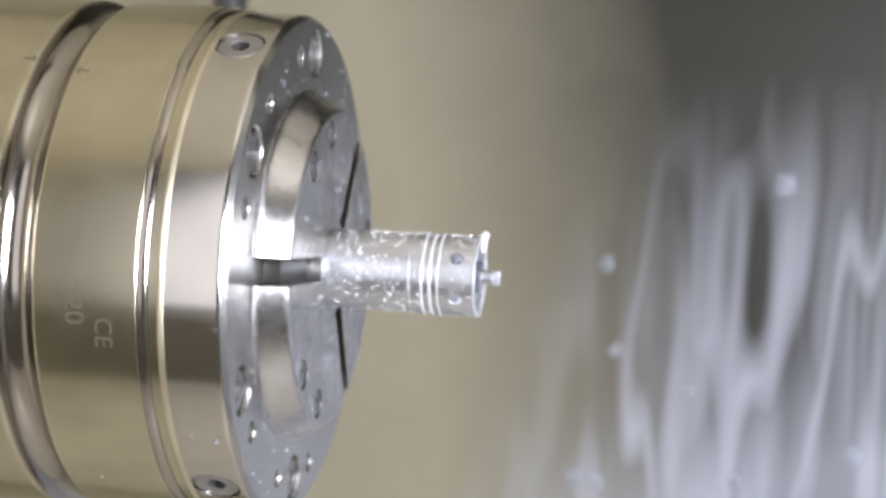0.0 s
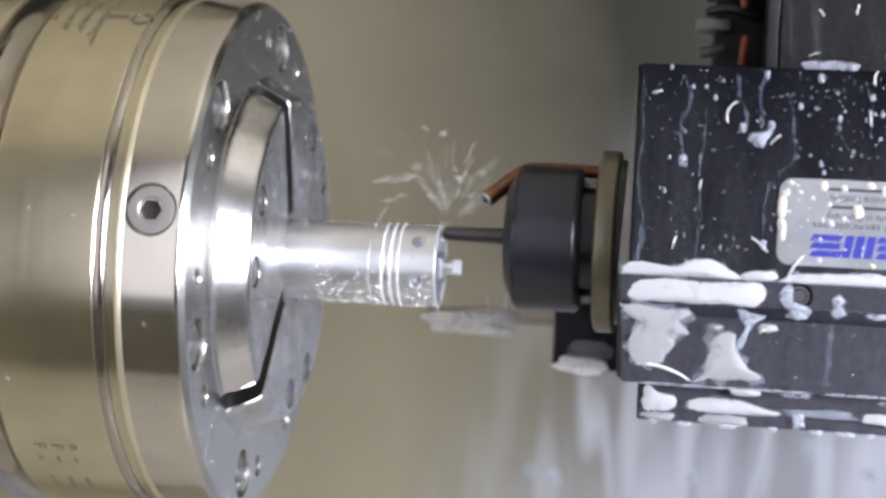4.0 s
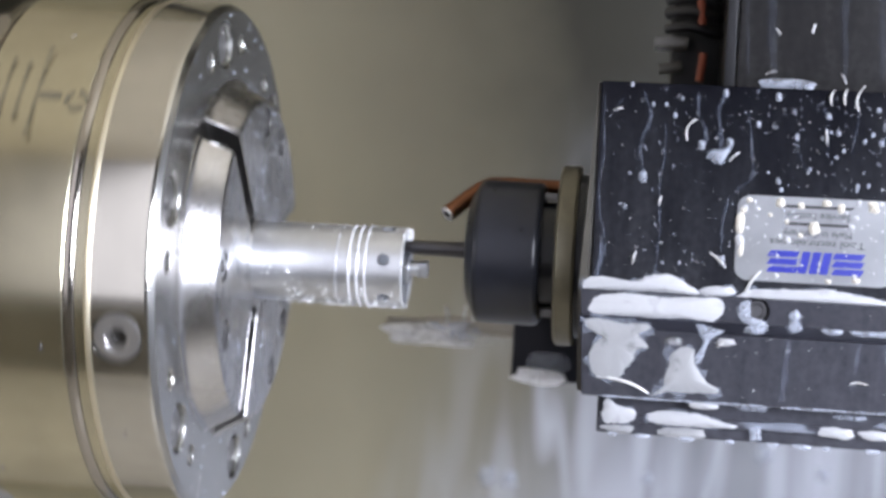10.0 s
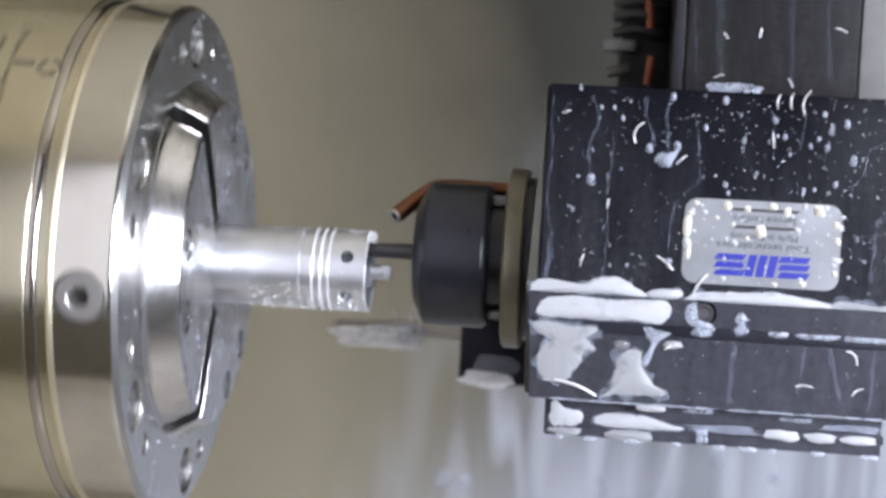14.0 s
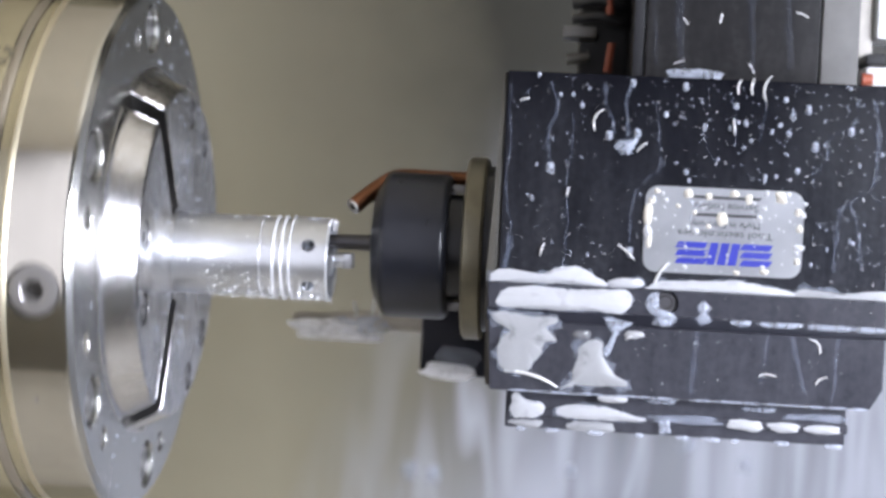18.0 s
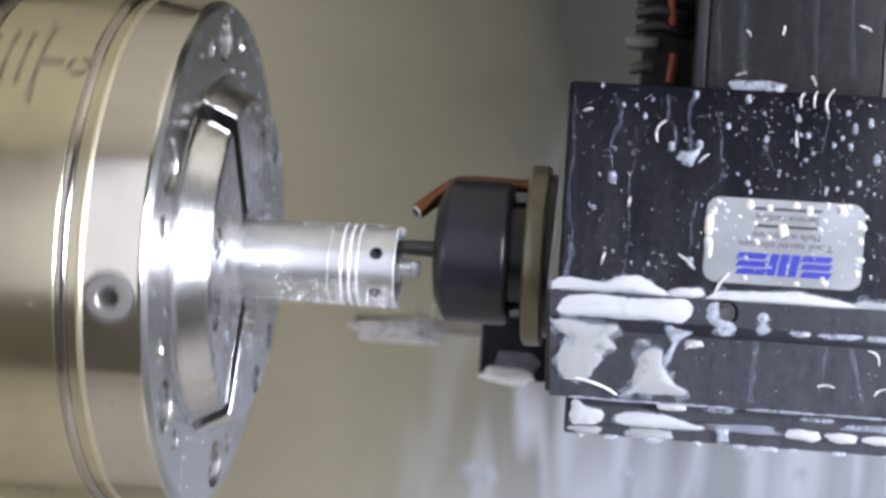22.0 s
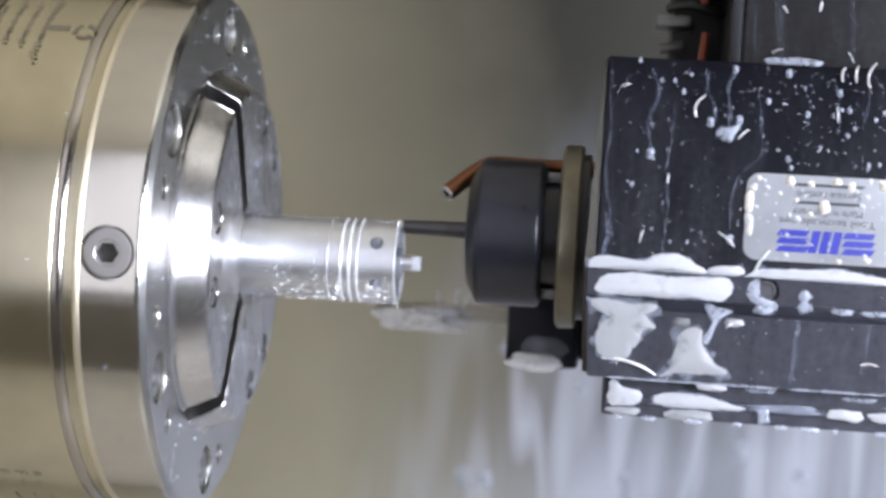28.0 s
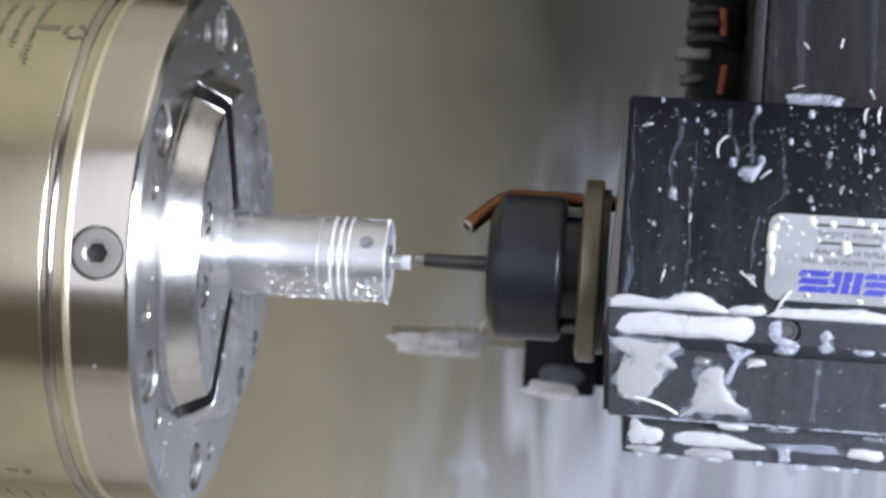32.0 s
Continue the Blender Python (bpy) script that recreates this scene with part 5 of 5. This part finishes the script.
    for k, (cx, cz, w, h, y, thick, seed, mat) in enumerate(((-0.1135, -0.0200, 0.033, 0.0082, 0.0440, 0.0035, 81, LITFOAM), (-0.1045, -0.0175, 0.020, 0.0065, 0.0425, 0.0016, 84, DROP),
                                                             (-0.0945, -0.0205, 0.016, 0.0050, 0.0435, 0.0016, 85, MILK), (-0.0695, -0.0292, 0.018, 0.0055, 0.0118, 0.0015, 82, LITFOAM),
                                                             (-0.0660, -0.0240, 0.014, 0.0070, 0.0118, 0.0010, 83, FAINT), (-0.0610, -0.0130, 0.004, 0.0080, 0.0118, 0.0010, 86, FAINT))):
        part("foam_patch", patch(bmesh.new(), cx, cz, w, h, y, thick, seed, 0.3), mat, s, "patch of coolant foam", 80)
    for k, (x, lean, high) in enumerate(((-0.1065, -0.2, 0.0062), (-0.1005, 0.1, 0.0075), (-0.0975, 0.35, 0.0058))):
        line = [Vector((x + lean * high * t * t, 0.046 - 0.001 * k * t, -0.0150 + high * t)) for t in np.linspace(0, 1, 6)]
        part("caught_chip", tube(line, 0.0004, 6, None, [0.0007, 0.00065, 0.0006, 0.0005, 0.0004, 0.0002]), CHIP, s, "bright chip caught on the bar", 30)
    for ob in s.children:
        ob.data.transform(Matrix.Translation(DEEPER - Vector((0, 0, 0.0014))) @ Matrix.Scale(1.12, 4))
    return [t, n, f], s


def build_drill_station():
    """The station that stands at work before the turret indexes."""
    d = empty("drill_station", "black drill holder with white foam and a twist drill", "tool station")
    bm, rings, n, segs = bmesh.new(), [], 40, 20
    for k in range(n + 1):
        x, tip = -0.0250 + 0.0262 * k / n, min(1.0, 0.35 + 0.65 * k / 3)
        ring = []
        for j in range(segs):
            a = 2 * math.pi * j / segs
            r = tip * (0.0016 + 0.0011 * abs(math.cos(a)) ** 0.7)
            b = a + 620 * x
            ring.append(bm.verts.new((x, r * math.cos(b), r * math.sin(b))))
        rings.append(ring)
    for a, b in zip(rings, rings[1:]):
        for j in range(segs):
            bm.faces.new((a[j], a[(j + 1) % segs], b[(j + 1) % segs], b[j]))
    bm.faces.new(rings[0])
    bm.faces.new(rings[-1])
    bmesh.ops.recalc_face_normals(bm, faces=bm.faces)
    part("twist_drill", bm, STEEL, d, "bright twist drill")
    part("end_plate", box(0.0012, 0.0042, -0.012, 0.05, -0.0225, 0.09, 0.0006), OLIVE, d, "dull olive end plate")
    part("block", box(0.0047, 0.0228, -0.016, 0.05, -0.0231, 0.0012, 0.001), BLACK, d, "black square block")
    part("upper_block", box(0.0047, 0.055, -0.013, 0.05, 0.0015, 0.09, 0.001), OILSHEEN, d, "black upper block")
    part("carrier_arm", box(0.03, 0.05, 0.01, 0.045, 0.0905, 0.429, 0.002), BLACK, d, "black arm of the station")
    part("side_block", box(0.0232, 0.080, -0.010, 0.115, -0.05, 0.0012, 0.001), BLACK, d, "black side block")
    for k, (cx, cz, w, h) in enumerate(((0.0104, -0.0065, 0.0132, 0.0028), (0.0172, -0.0128, 0.0108, 0.0125), (0.0108, -0.0212, 0.0145, 0.0028), (0.02, -0.0015, 0.005, 0.012))):
        part("foam_patch", patch(bmesh.new(), cx, cz, w, h, -0.0161, 0.0008, 91 + k, 0.3), FOAM, d, "white patch of coolant foam", 80)
    return d


for k, (x, z, w) in enumerate(((0.171, 0.040, 0.012), (0.062, -0.016, 0.009), (0.047, -0.156, 0.011), (0.062, -0.158, 0.010), (0.222, -0.128, 0.012), (0.118, -0.095, 0.007), (0.07, -0.072, 0.008),
                                (0.15, -0.15, 0.007), (0.26, -0.14, 0.008))):
    part("foam_speck", patch(bmesh.new(), x, z, w, w * 1.2, 0.4996, 0.002, 200 + k, 0.18), DROP, wall_back, "small lump of foam stuck to the wall", 80)
chuck = build_chuck()
mark_chuck(chuck)
wet_chuck(chuck)
workpiece = build_workpiece()
holder = build_holder()
wet_holder(holder)
turret_things, second_tool = build_turret()
drill_station = build_drill_station()


# ---------------------------------------------------------------- chips thrown from the cut
# moment, number, place of the cut, fan of directions, reach
BURSTS = ((4.0, 60, 0.0636, 0.0144, 52, 122, 0.052), (8.0, 26, 0.063, 0.012, 60, 120, 0.08), (9.62, 10, 0.063, 0.012, 30, 150, 0.04), (12.0, 20, 0.063, 0.012, 40, 125, 0.08),
          (12.42, 10, 0.063, 0.010, -110, 110, 0.04), (15.68, 16, 0.063, 0.012, 40, 130, 0.05), (17.55, 12, 0.063, 0.010, -120, -30, 0.04), (20.0, 26, 0.063, 0.012, 40, 110, 0.09),
          (21.55, 10, 0.063, 0.010, -120, 60, 0.04), (25.0, 40, 0.063, 0.012, 35, 100, 0.075), (30.9, 14, 0.063, 0.012, 50, 120, 0.05))


def build_chips():
    rnd = random.Random(33)
    made = []
    kinds = []
    for v in range(5):
        l, b = 0.0010 + 0.0005 * v, 0.0002 + 0.00015 * v
        line = [Vector((l * t, b * math.sin(3 * t + v), b * math.cos(4 * t))) for t in np.linspace(-0.5, 0.5, 6)]
        kinds.append(mesh_of(tube(line, 0.0003, 5, None, [0.0001, 0.00022, 0.00026, 0.00026, 0.0002, 0.0001]), "flying_chip", CHIP, 30))
    for when, count, x, z, lo, hi, far in BURSTS:
        for k in range(count):
            chip = tagged(new("flying_chip", rnd.choice(kinds)), "bright curled aluminium chip thrown from the cut", "metal chip", "chips thrown from the cut")
            a = radians(lo + (hi - lo) * ((k % 6) + rnd.gauss(0, 0.25) + 0.5) / 6)
            speed = 0.5 + 0.35 * rnd.random()
            reach = 0.008 + (far - 0.008) * rnd.random() ** 0.7
            t0 = when - reach / speed
            vel = Vector((math.cos(a), 0.35 * rnd.gauss(0, 0.4), math.sin(a))) * speed
            tumble = [360 * rnd.random() for _ in range(3)]
            src = Vector((x, 0.0, z))
            rows = [(0.0, pose(*src, *tumble)), (t0 - 0.04, pose(*src, *tumble))]
            for step in range(9):
                t = 0.075 * step
                p = src + vel * t + Vector((0, 0, -4.9 * t * t))
                rows.append((t0 + t, pose(*p, *[g + 28 * step for g in tumble])))
            p = src + vel * 0.7 + Vector((0, 0, 0))
            end = pose(p.x, p.y, -0.9285, *[g + 28 * 8 for g in tumble])
            rows += [(t0 + 0.9, end), (32.0, end)]
            made.append((chip, rows))
    return made


chips = build_chips()


# ---------------------------------------------------------------- what moves
def spin(deg):
    return pose(0, 0, 0, -deg, 0, 0)


def slide(x, z):
    return pose(x, 0, z)


def slide_at(z):
    return pose(0.1747, 0.02, z)


def motions():
    spins = [
        (0, spin(541.0)), (2.6, spin(541.0)), (2.7, spin(531.5)), (2.7334, spin(504.5)), (2.7667, spin(454.5)),
        (2.8, spin(394.5)), (2.8334, spin(324.5)), (2.8667, spin(254.5)), (2.9, spin(189.5)), (2.9334, spin(134.5)),
        (2.9667, spin(84.5)), (3, spin(37.4)), (3.1, spin(26.4)), (3.2, spin(24.3)), (3.4, spin(24.2)),
        (3.5, spin(23.8)), (3.7, spin(22.6)), (3.8, spin(21.6)), (3.9, spin(19.2)), (4, spin(10.9)), (4.1, spin(12.7)),
        (4.2, spin(15.5)), (4.3, spin(8.8)), (4.4, spin(-3.0)), (4.5, spin(-10.7)), (4.6, spin(-5.8)), (4.7, spin(1.6)),
        (4.8, spin(13.4)), (4.9, spin(15.6)), (5, spin(14.6)), (5.1, spin(13.6)), (5.2, spin(5.1)), (5.3, spin(-1.0)),
        (5.4, spin(-10.4)), (5.5, spin(-16.0)), (5.6, spin(-19.9)), (5.7, spin(-23.0)), (5.8, spin(-28.3)),
        (5.9, spin(-25.6)), (6, spin(-13.4)), (6.1, spin(-3.1)), (6.2, spin(11.3)), (6.3, spin(21.3)),
        (6.4, spin(33.4)), (6.5, spin(32.2)), (6.6, spin(27.5)), (6.7, spin(24.5)), (6.8, spin(21.6)),
        (6.9, spin(21.4)), (7, spin(22.6)), (7.1, spin(24.2)), (7.3, spin(24.4)), (7.5, spin(23.5)), (7.6, spin(23.1)),
        (7.7, spin(21.9)), (7.8, spin(20.7)), (7.9, spin(15.6)), (8, spin(11.6)), (8.1, spin(15.6)), (8.2, spin(11.9)),
        (8.3, spin(3.5)), (8.4, spin(-7.6)), (8.5, spin(-11.2)), (8.6, spin(-6.4)), (8.7, spin(0.9)), (8.8, spin(12.8)),
        (8.9, spin(14.9)), (9, spin(13.9)), (9.1, spin(12.9)), (9.2, spin(4.3)), (9.3, spin(-1.9)), (9.4, spin(-11.3)),
        (9.5, spin(-16.9)), (9.6, spin(-20.8)), (9.7, spin(-23.9)), (9.8, spin(-29.3)), (9.9, spin(-26.7)),
        (10, spin(-14.5)), (10.1, spin(-4.2)), (10.2, spin(10.2)), (10.3, spin(20.1)), (10.4, spin(32.2)),
        (10.5, spin(31.0)), (10.6, spin(25.7)), (10.7, spin(23.1)), (10.8, spin(21.5)), (10.9, spin(21.8)),
        (11, spin(24.5)), (11.3, spin(24.6)), (11.5, spin(24.0)), (11.6, spin(23.0)), (11.8, spin(18.7)),
        (12, spin(13.6)), (12.1, spin(15.7)), (12.2, spin(8.0)), (12.3, spin(-0.3)), (12.4, spin(-10.8)),
        (12.5, spin(-12.1)), (12.6, spin(-2.3)), (12.7, spin(5.6)), (12.8, spin(15.0)), (12.9, spin(14.6)),
        (13, spin(13.5)), (13.1, spin(10.4)), (13.2, spin(1.0)), (13.3, spin(-5.3)), (13.4, spin(-14.5)),
        (13.5, spin(-18.0)), (13.6, spin(-22.3)), (13.7, spin(-25.2)), (13.8, spin(-26.8)), (13.9, spin(-19.4)),
        (14, spin(-5.6)), (14.1, spin(4.2)), (14.2, spin(19.0)), (14.3, spin(27.6)), (14.4, spin(31.2)),
        (14.5, spin(27.7)), (14.6, spin(22.9)), (14.7, spin(21.5)), (14.9, spin(21.7)), (15, spin(24.2)),
        (15.2, spin(24.5)), (15.4, spin(24.1)), (15.5, spin(23.2)), (15.6, spin(22.1)), (15.7, spin(21.5)),
        (15.8, spin(16.2)), (15.9, spin(11.2)), (16, spin(14.6)), (16.1, spin(15.4)), (16.2, spin(4.8)),
        (16.3, spin(-2.6)), (16.4, spin(-11.9)), (16.5, spin(-11.6)), (16.6, spin(-0.4)), (16.7, spin(7.7)),
        (16.8, spin(15.1)), (16.9, spin(14.1)), (17, spin(13.5)), (17.1, spin(8.2)), (17.2, spin(-0.8)),
        (17.3, spin(-7.3)), (17.4, spin(-16.2)), (17.5, spin(-18.6)), (17.6, spin(-22.9)), (17.7, spin(-25.8)),
        (17.8, spin(-27.3)), (17.9, spin(-19.9)), (18, spin(-6.1)), (18.1, spin(3.7)), (18.2, spin(18.6)),
        (18.3, spin(27.2)), (18.4, spin(30.8)), (18.5, spin(27.3)), (18.6, spin(22.5)), (18.7, spin(21.2)),
        (18.9, spin(21.5)), (19, spin(24.0)), (19.2, spin(24.3)), (19.4, spin(24.0)), (19.5, spin(23.1)),
        (19.6, spin(22.3)), (19.7, spin(21.4)), (19.8, spin(16.4)), (19.9, spin(11.6)), (20, spin(14.8)),
        (20.1, spin(15.3)), (20.2, spin(5.2)), (20.3, spin(-3.0)), (20.4, spin(-11.3)), (20.5, spin(-11.3)),
        (20.6, spin(-0.3)), (20.7, spin(7.1)), (20.8, spin(15.1)), (20.9, spin(14.2)), (21, spin(13.8)),
        (21.1, spin(8.9)), (21.2, spin(-1.1)), (21.3, spin(-7.3)), (21.4, spin(-16.4)), (21.5, spin(-18.8)),
        (21.6, spin(-22.3)), (21.7, spin(-26.0)), (21.8, spin(-27.7)), (21.9, spin(-20.2)), (22, spin(-6.6)),
        (22.1, spin(3.8)), (22.2, spin(19.4)), (22.3, spin(28.2)), (22.4, spin(31.9)), (22.5, spin(28.2)),
        (22.6, spin(23.2)), (22.7, spin(22.3)), (22.9, spin(21.8)), (23, spin(21.3)), (23.1, spin(20.0)),
        (23.2, spin(0.9)), (32, spin(0.9)),
    ]
    slides = [
        (1.7, slide(0.2429, 0.0600)),
        (1.8, slide(0.1959, 0.0124)), (1.9, slide(0.1920, 0.0053)), (2, slide(0.1919, 0.0051)),
        (2.5, slide(0.1918, 0.0053)), (2.65, slide(0.1922, 0.0053)), (2.7, slide(0.1915, 0.0021)),
        (2.8, slide(0.1912, -0.0046)), (2.9, slide(0.1916, -0.0052)), (3, slide(0.1921, -0.0028)),
        (3.1, slide(0.1916, 0.0038)), (3.2, slide(0.1897, 0.0058)), (3.3, slide(0.1845, 0.0049)),
        (3.4, slide(0.1799, 0.0047)), (3.5, slide(0.1797, 0.0046)), (4, slide(0.1795, -0.0013)),
        (4.5, slide(0.1794, -0.0034)), (5, slide(0.1799, -0.0024)), (5.5, slide(0.1793, -0.0011)),
        (6, slide(0.1793, -0.0057)), (6.5, slide(0.1795, -0.0047)), (6.8, slide(0.1790, -0.0020)),
        (6.9, slide(0.1866, -0.0015)), (7, slide(0.1912, 0.0009)), (7.1, slide(0.1898, 0.0040)),
        (7.2, slide(0.1807, 0.0037)), (7.3, slide(0.1770, 0.0034)), (7.5, slide(0.1769, 0.0032)),
        (8, slide(0.1773, -0.0020)), (8.5, slide(0.1773, -0.0034)), (9, slide(0.1782, -0.0023)),
        (9.5, slide(0.1779, -0.0009)), (10, slide(0.1781, -0.0054)), (10.5, slide(0.1787, -0.0040)),
        (10.7, slide(0.1779, -0.0034)), (10.8, slide(0.1827, -0.0008)), (10.9, slide(0.1905, 0.0005)),
        (11, slide(0.1927, 0.0047)), (11.1, slide(0.1911, 0.0049)), (11.2, slide(0.1790, 0.0040)),
        (11.3, slide(0.1761, 0.0037)), (11.5, slide(0.1748, 0.0032)), (12, slide(0.1748, -0.0022)),
        (12.5, slide(0.1744, -0.0032)), (13, slide(0.1739, -0.0018)), (13.5, slide(0.1729, -0.0005)),
        (14, slide(0.1727, -0.0053)), (14.5, slide(0.1731, -0.0027)), (14.6, slide(0.1733, -0.0020)),
        (14.7, slide(0.1760, -0.0009)), (14.8, slide(0.1900, -0.0009)), (14.9, slide(0.1913, 0.0001)),
        (15, slide(0.1921, 0.0049)), (15.1, slide(0.1837, 0.0046)), (15.2, slide(0.1771, 0.0043)),
        (15.5, slide(0.1721, 0.0024)), (16, slide(0.1722, -0.0026)), (16.5, slide(0.1717, -0.0034)),
        (17, slide(0.1721, -0.0018)), (17.5, slide(0.1719, -0.0015)), (18, slide(0.1715, -0.0065)),
        (18.5, slide(0.1715, -0.0040)), (18.6, slide(0.1717, -0.0033)), (18.7, slide(0.1733, -0.0023)),
        (18.8, slide(0.1873, -0.0023)), (18.9, slide(0.1886, -0.0011)), (19, slide(0.1892, 0.0036)),
        (19.1, slide(0.1808, 0.0034)), (19.2, slide(0.1741, 0.0030)), (19.5, slide(0.1690, 0.0013)),
        (20, slide(0.1687, -0.0032)), (20.5, slide(0.1689, -0.0039)), (21, slide(0.1693, -0.0015)),
        (21.5, slide(0.1700, -0.0010)), (22, slide(0.1700, -0.0057)), (22.5, slide(0.1699, -0.0034)),
        (22.7, slide(0.1712, -0.0008)), (22.8, slide(0.1868, -0.0009)), (23, slide(0.1921, -0.0006)),
        (23.2, slide(0.1892, 0.0009)), (23.4, slide(0.1912, 0.0053)), (23.5, slide(0.1915, 0.0055)),
        (24, slide(0.1919, 0.0049)), (24.1, slide(0.1894, 0.0046)), (24.2, slide(0.1822, 0.0045)),
        (24.3, slide(0.1784, 0.0040)), (24.5, slide(0.1765, 0.0037)), (25, slide(0.1770, -0.0022)),
        (25.5, slide(0.1770, -0.0073)), (25.63, slide(0.1821, -0.0061)), (25.73, slide(0.1869, -0.0046)),
        (25.83, slide(0.1890, -0.0040)), (25.93, slide(0.1851, 0.0006)), (26.13, slide(0.1799, 0.0016)),
        (26.63, slide(0.1756, -0.0021)), (27.13, slide(0.1768, -0.0075)), (27.4, slide(0.1778, -0.0097)),
        (27.5, slide(0.1827, -0.0084)), (27.6, slide(0.1873, -0.0070)), (27.7, slide(0.1892, -0.0061)),
        (27.8, slide(0.1853, -0.0015)), (28, slide(0.1798, -0.0005)), (28.5, slide(0.1750, -0.0038)),
        (29, slide(0.1755, -0.0090)), (29.3, slide(0.1763, -0.0115)), (29.4, slide(0.1838, -0.0117)),
        (29.5, slide(0.1912, -0.0121)), (29.6, slide(0.1893, -0.0074)), (29.7, slide(0.1865, -0.0015)),
        (29.8, slide(0.1756, -0.0005)), (30, slide(0.1698, -0.0001)), (30.5, slide(0.1700, -0.0048)),
        (31, slide(0.1705, -0.0103)), (31.2, slide(0.1721, -0.0116)), (31.3, slide(0.1849, -0.0118)),
        (31.4, slide(0.1902, -0.0118)), (31.5, slide(0.1914, -0.0119)), (32, slide(0.1907, -0.0115)),
    ]
    walk(chuck, spins)
    walk(workpiece, spins)
    # the turret indexes at 1.65 s: the drill station swings away, the driven holder swings in
    swing = [(0.0, pose(0.40, 0.1, 0.26)), (1.62, pose(0.40, 0.1, 0.26)), (1.7, slide(0.2746, 0.0902))]
    for thing in [holder, *turret_things]:
        walk(thing, swing + [row for row in slides if row[0] > 1.75])
    # before the turret indexes the second tool stands nearer to the wall
    early = [(0.0, slide(0.4, 0.233)), (0.85, slide(0.4, 0.233)), (0.97, slide(0.2740, 0.1133)), (1.0, slide(0.2722, 0.0903)), (1.02, slide(0.2716, 0.0827)),
             (1.05, slide(0.2715, 0.0816)), (1.6, slide(0.2715, 0.0814))]
    walk(second_tool, early + [row for row in slides if row[0] > 1.65])
    walk(drill_station, [(0.0, pose(0.180, 0.02, 0.29)), (0.85, pose(0.180, 0.02, 0.29)), (0.97, slide_at(0.1235)), (1.0, slide_at(0.1005)), (1.02, slide_at(0.0927)), (1.05, slide_at(0.0918)),
                         (1.6, slide_at(0.0918)), (1.68, pose(0.20, 0.10, 0.19)), (1.76, pose(0.25, 0.2, 0.29)), (32.0, pose(0.25, 0.2, 0.29))])
    for chip, rows in chips:
        walk(chip, rows)


motions()
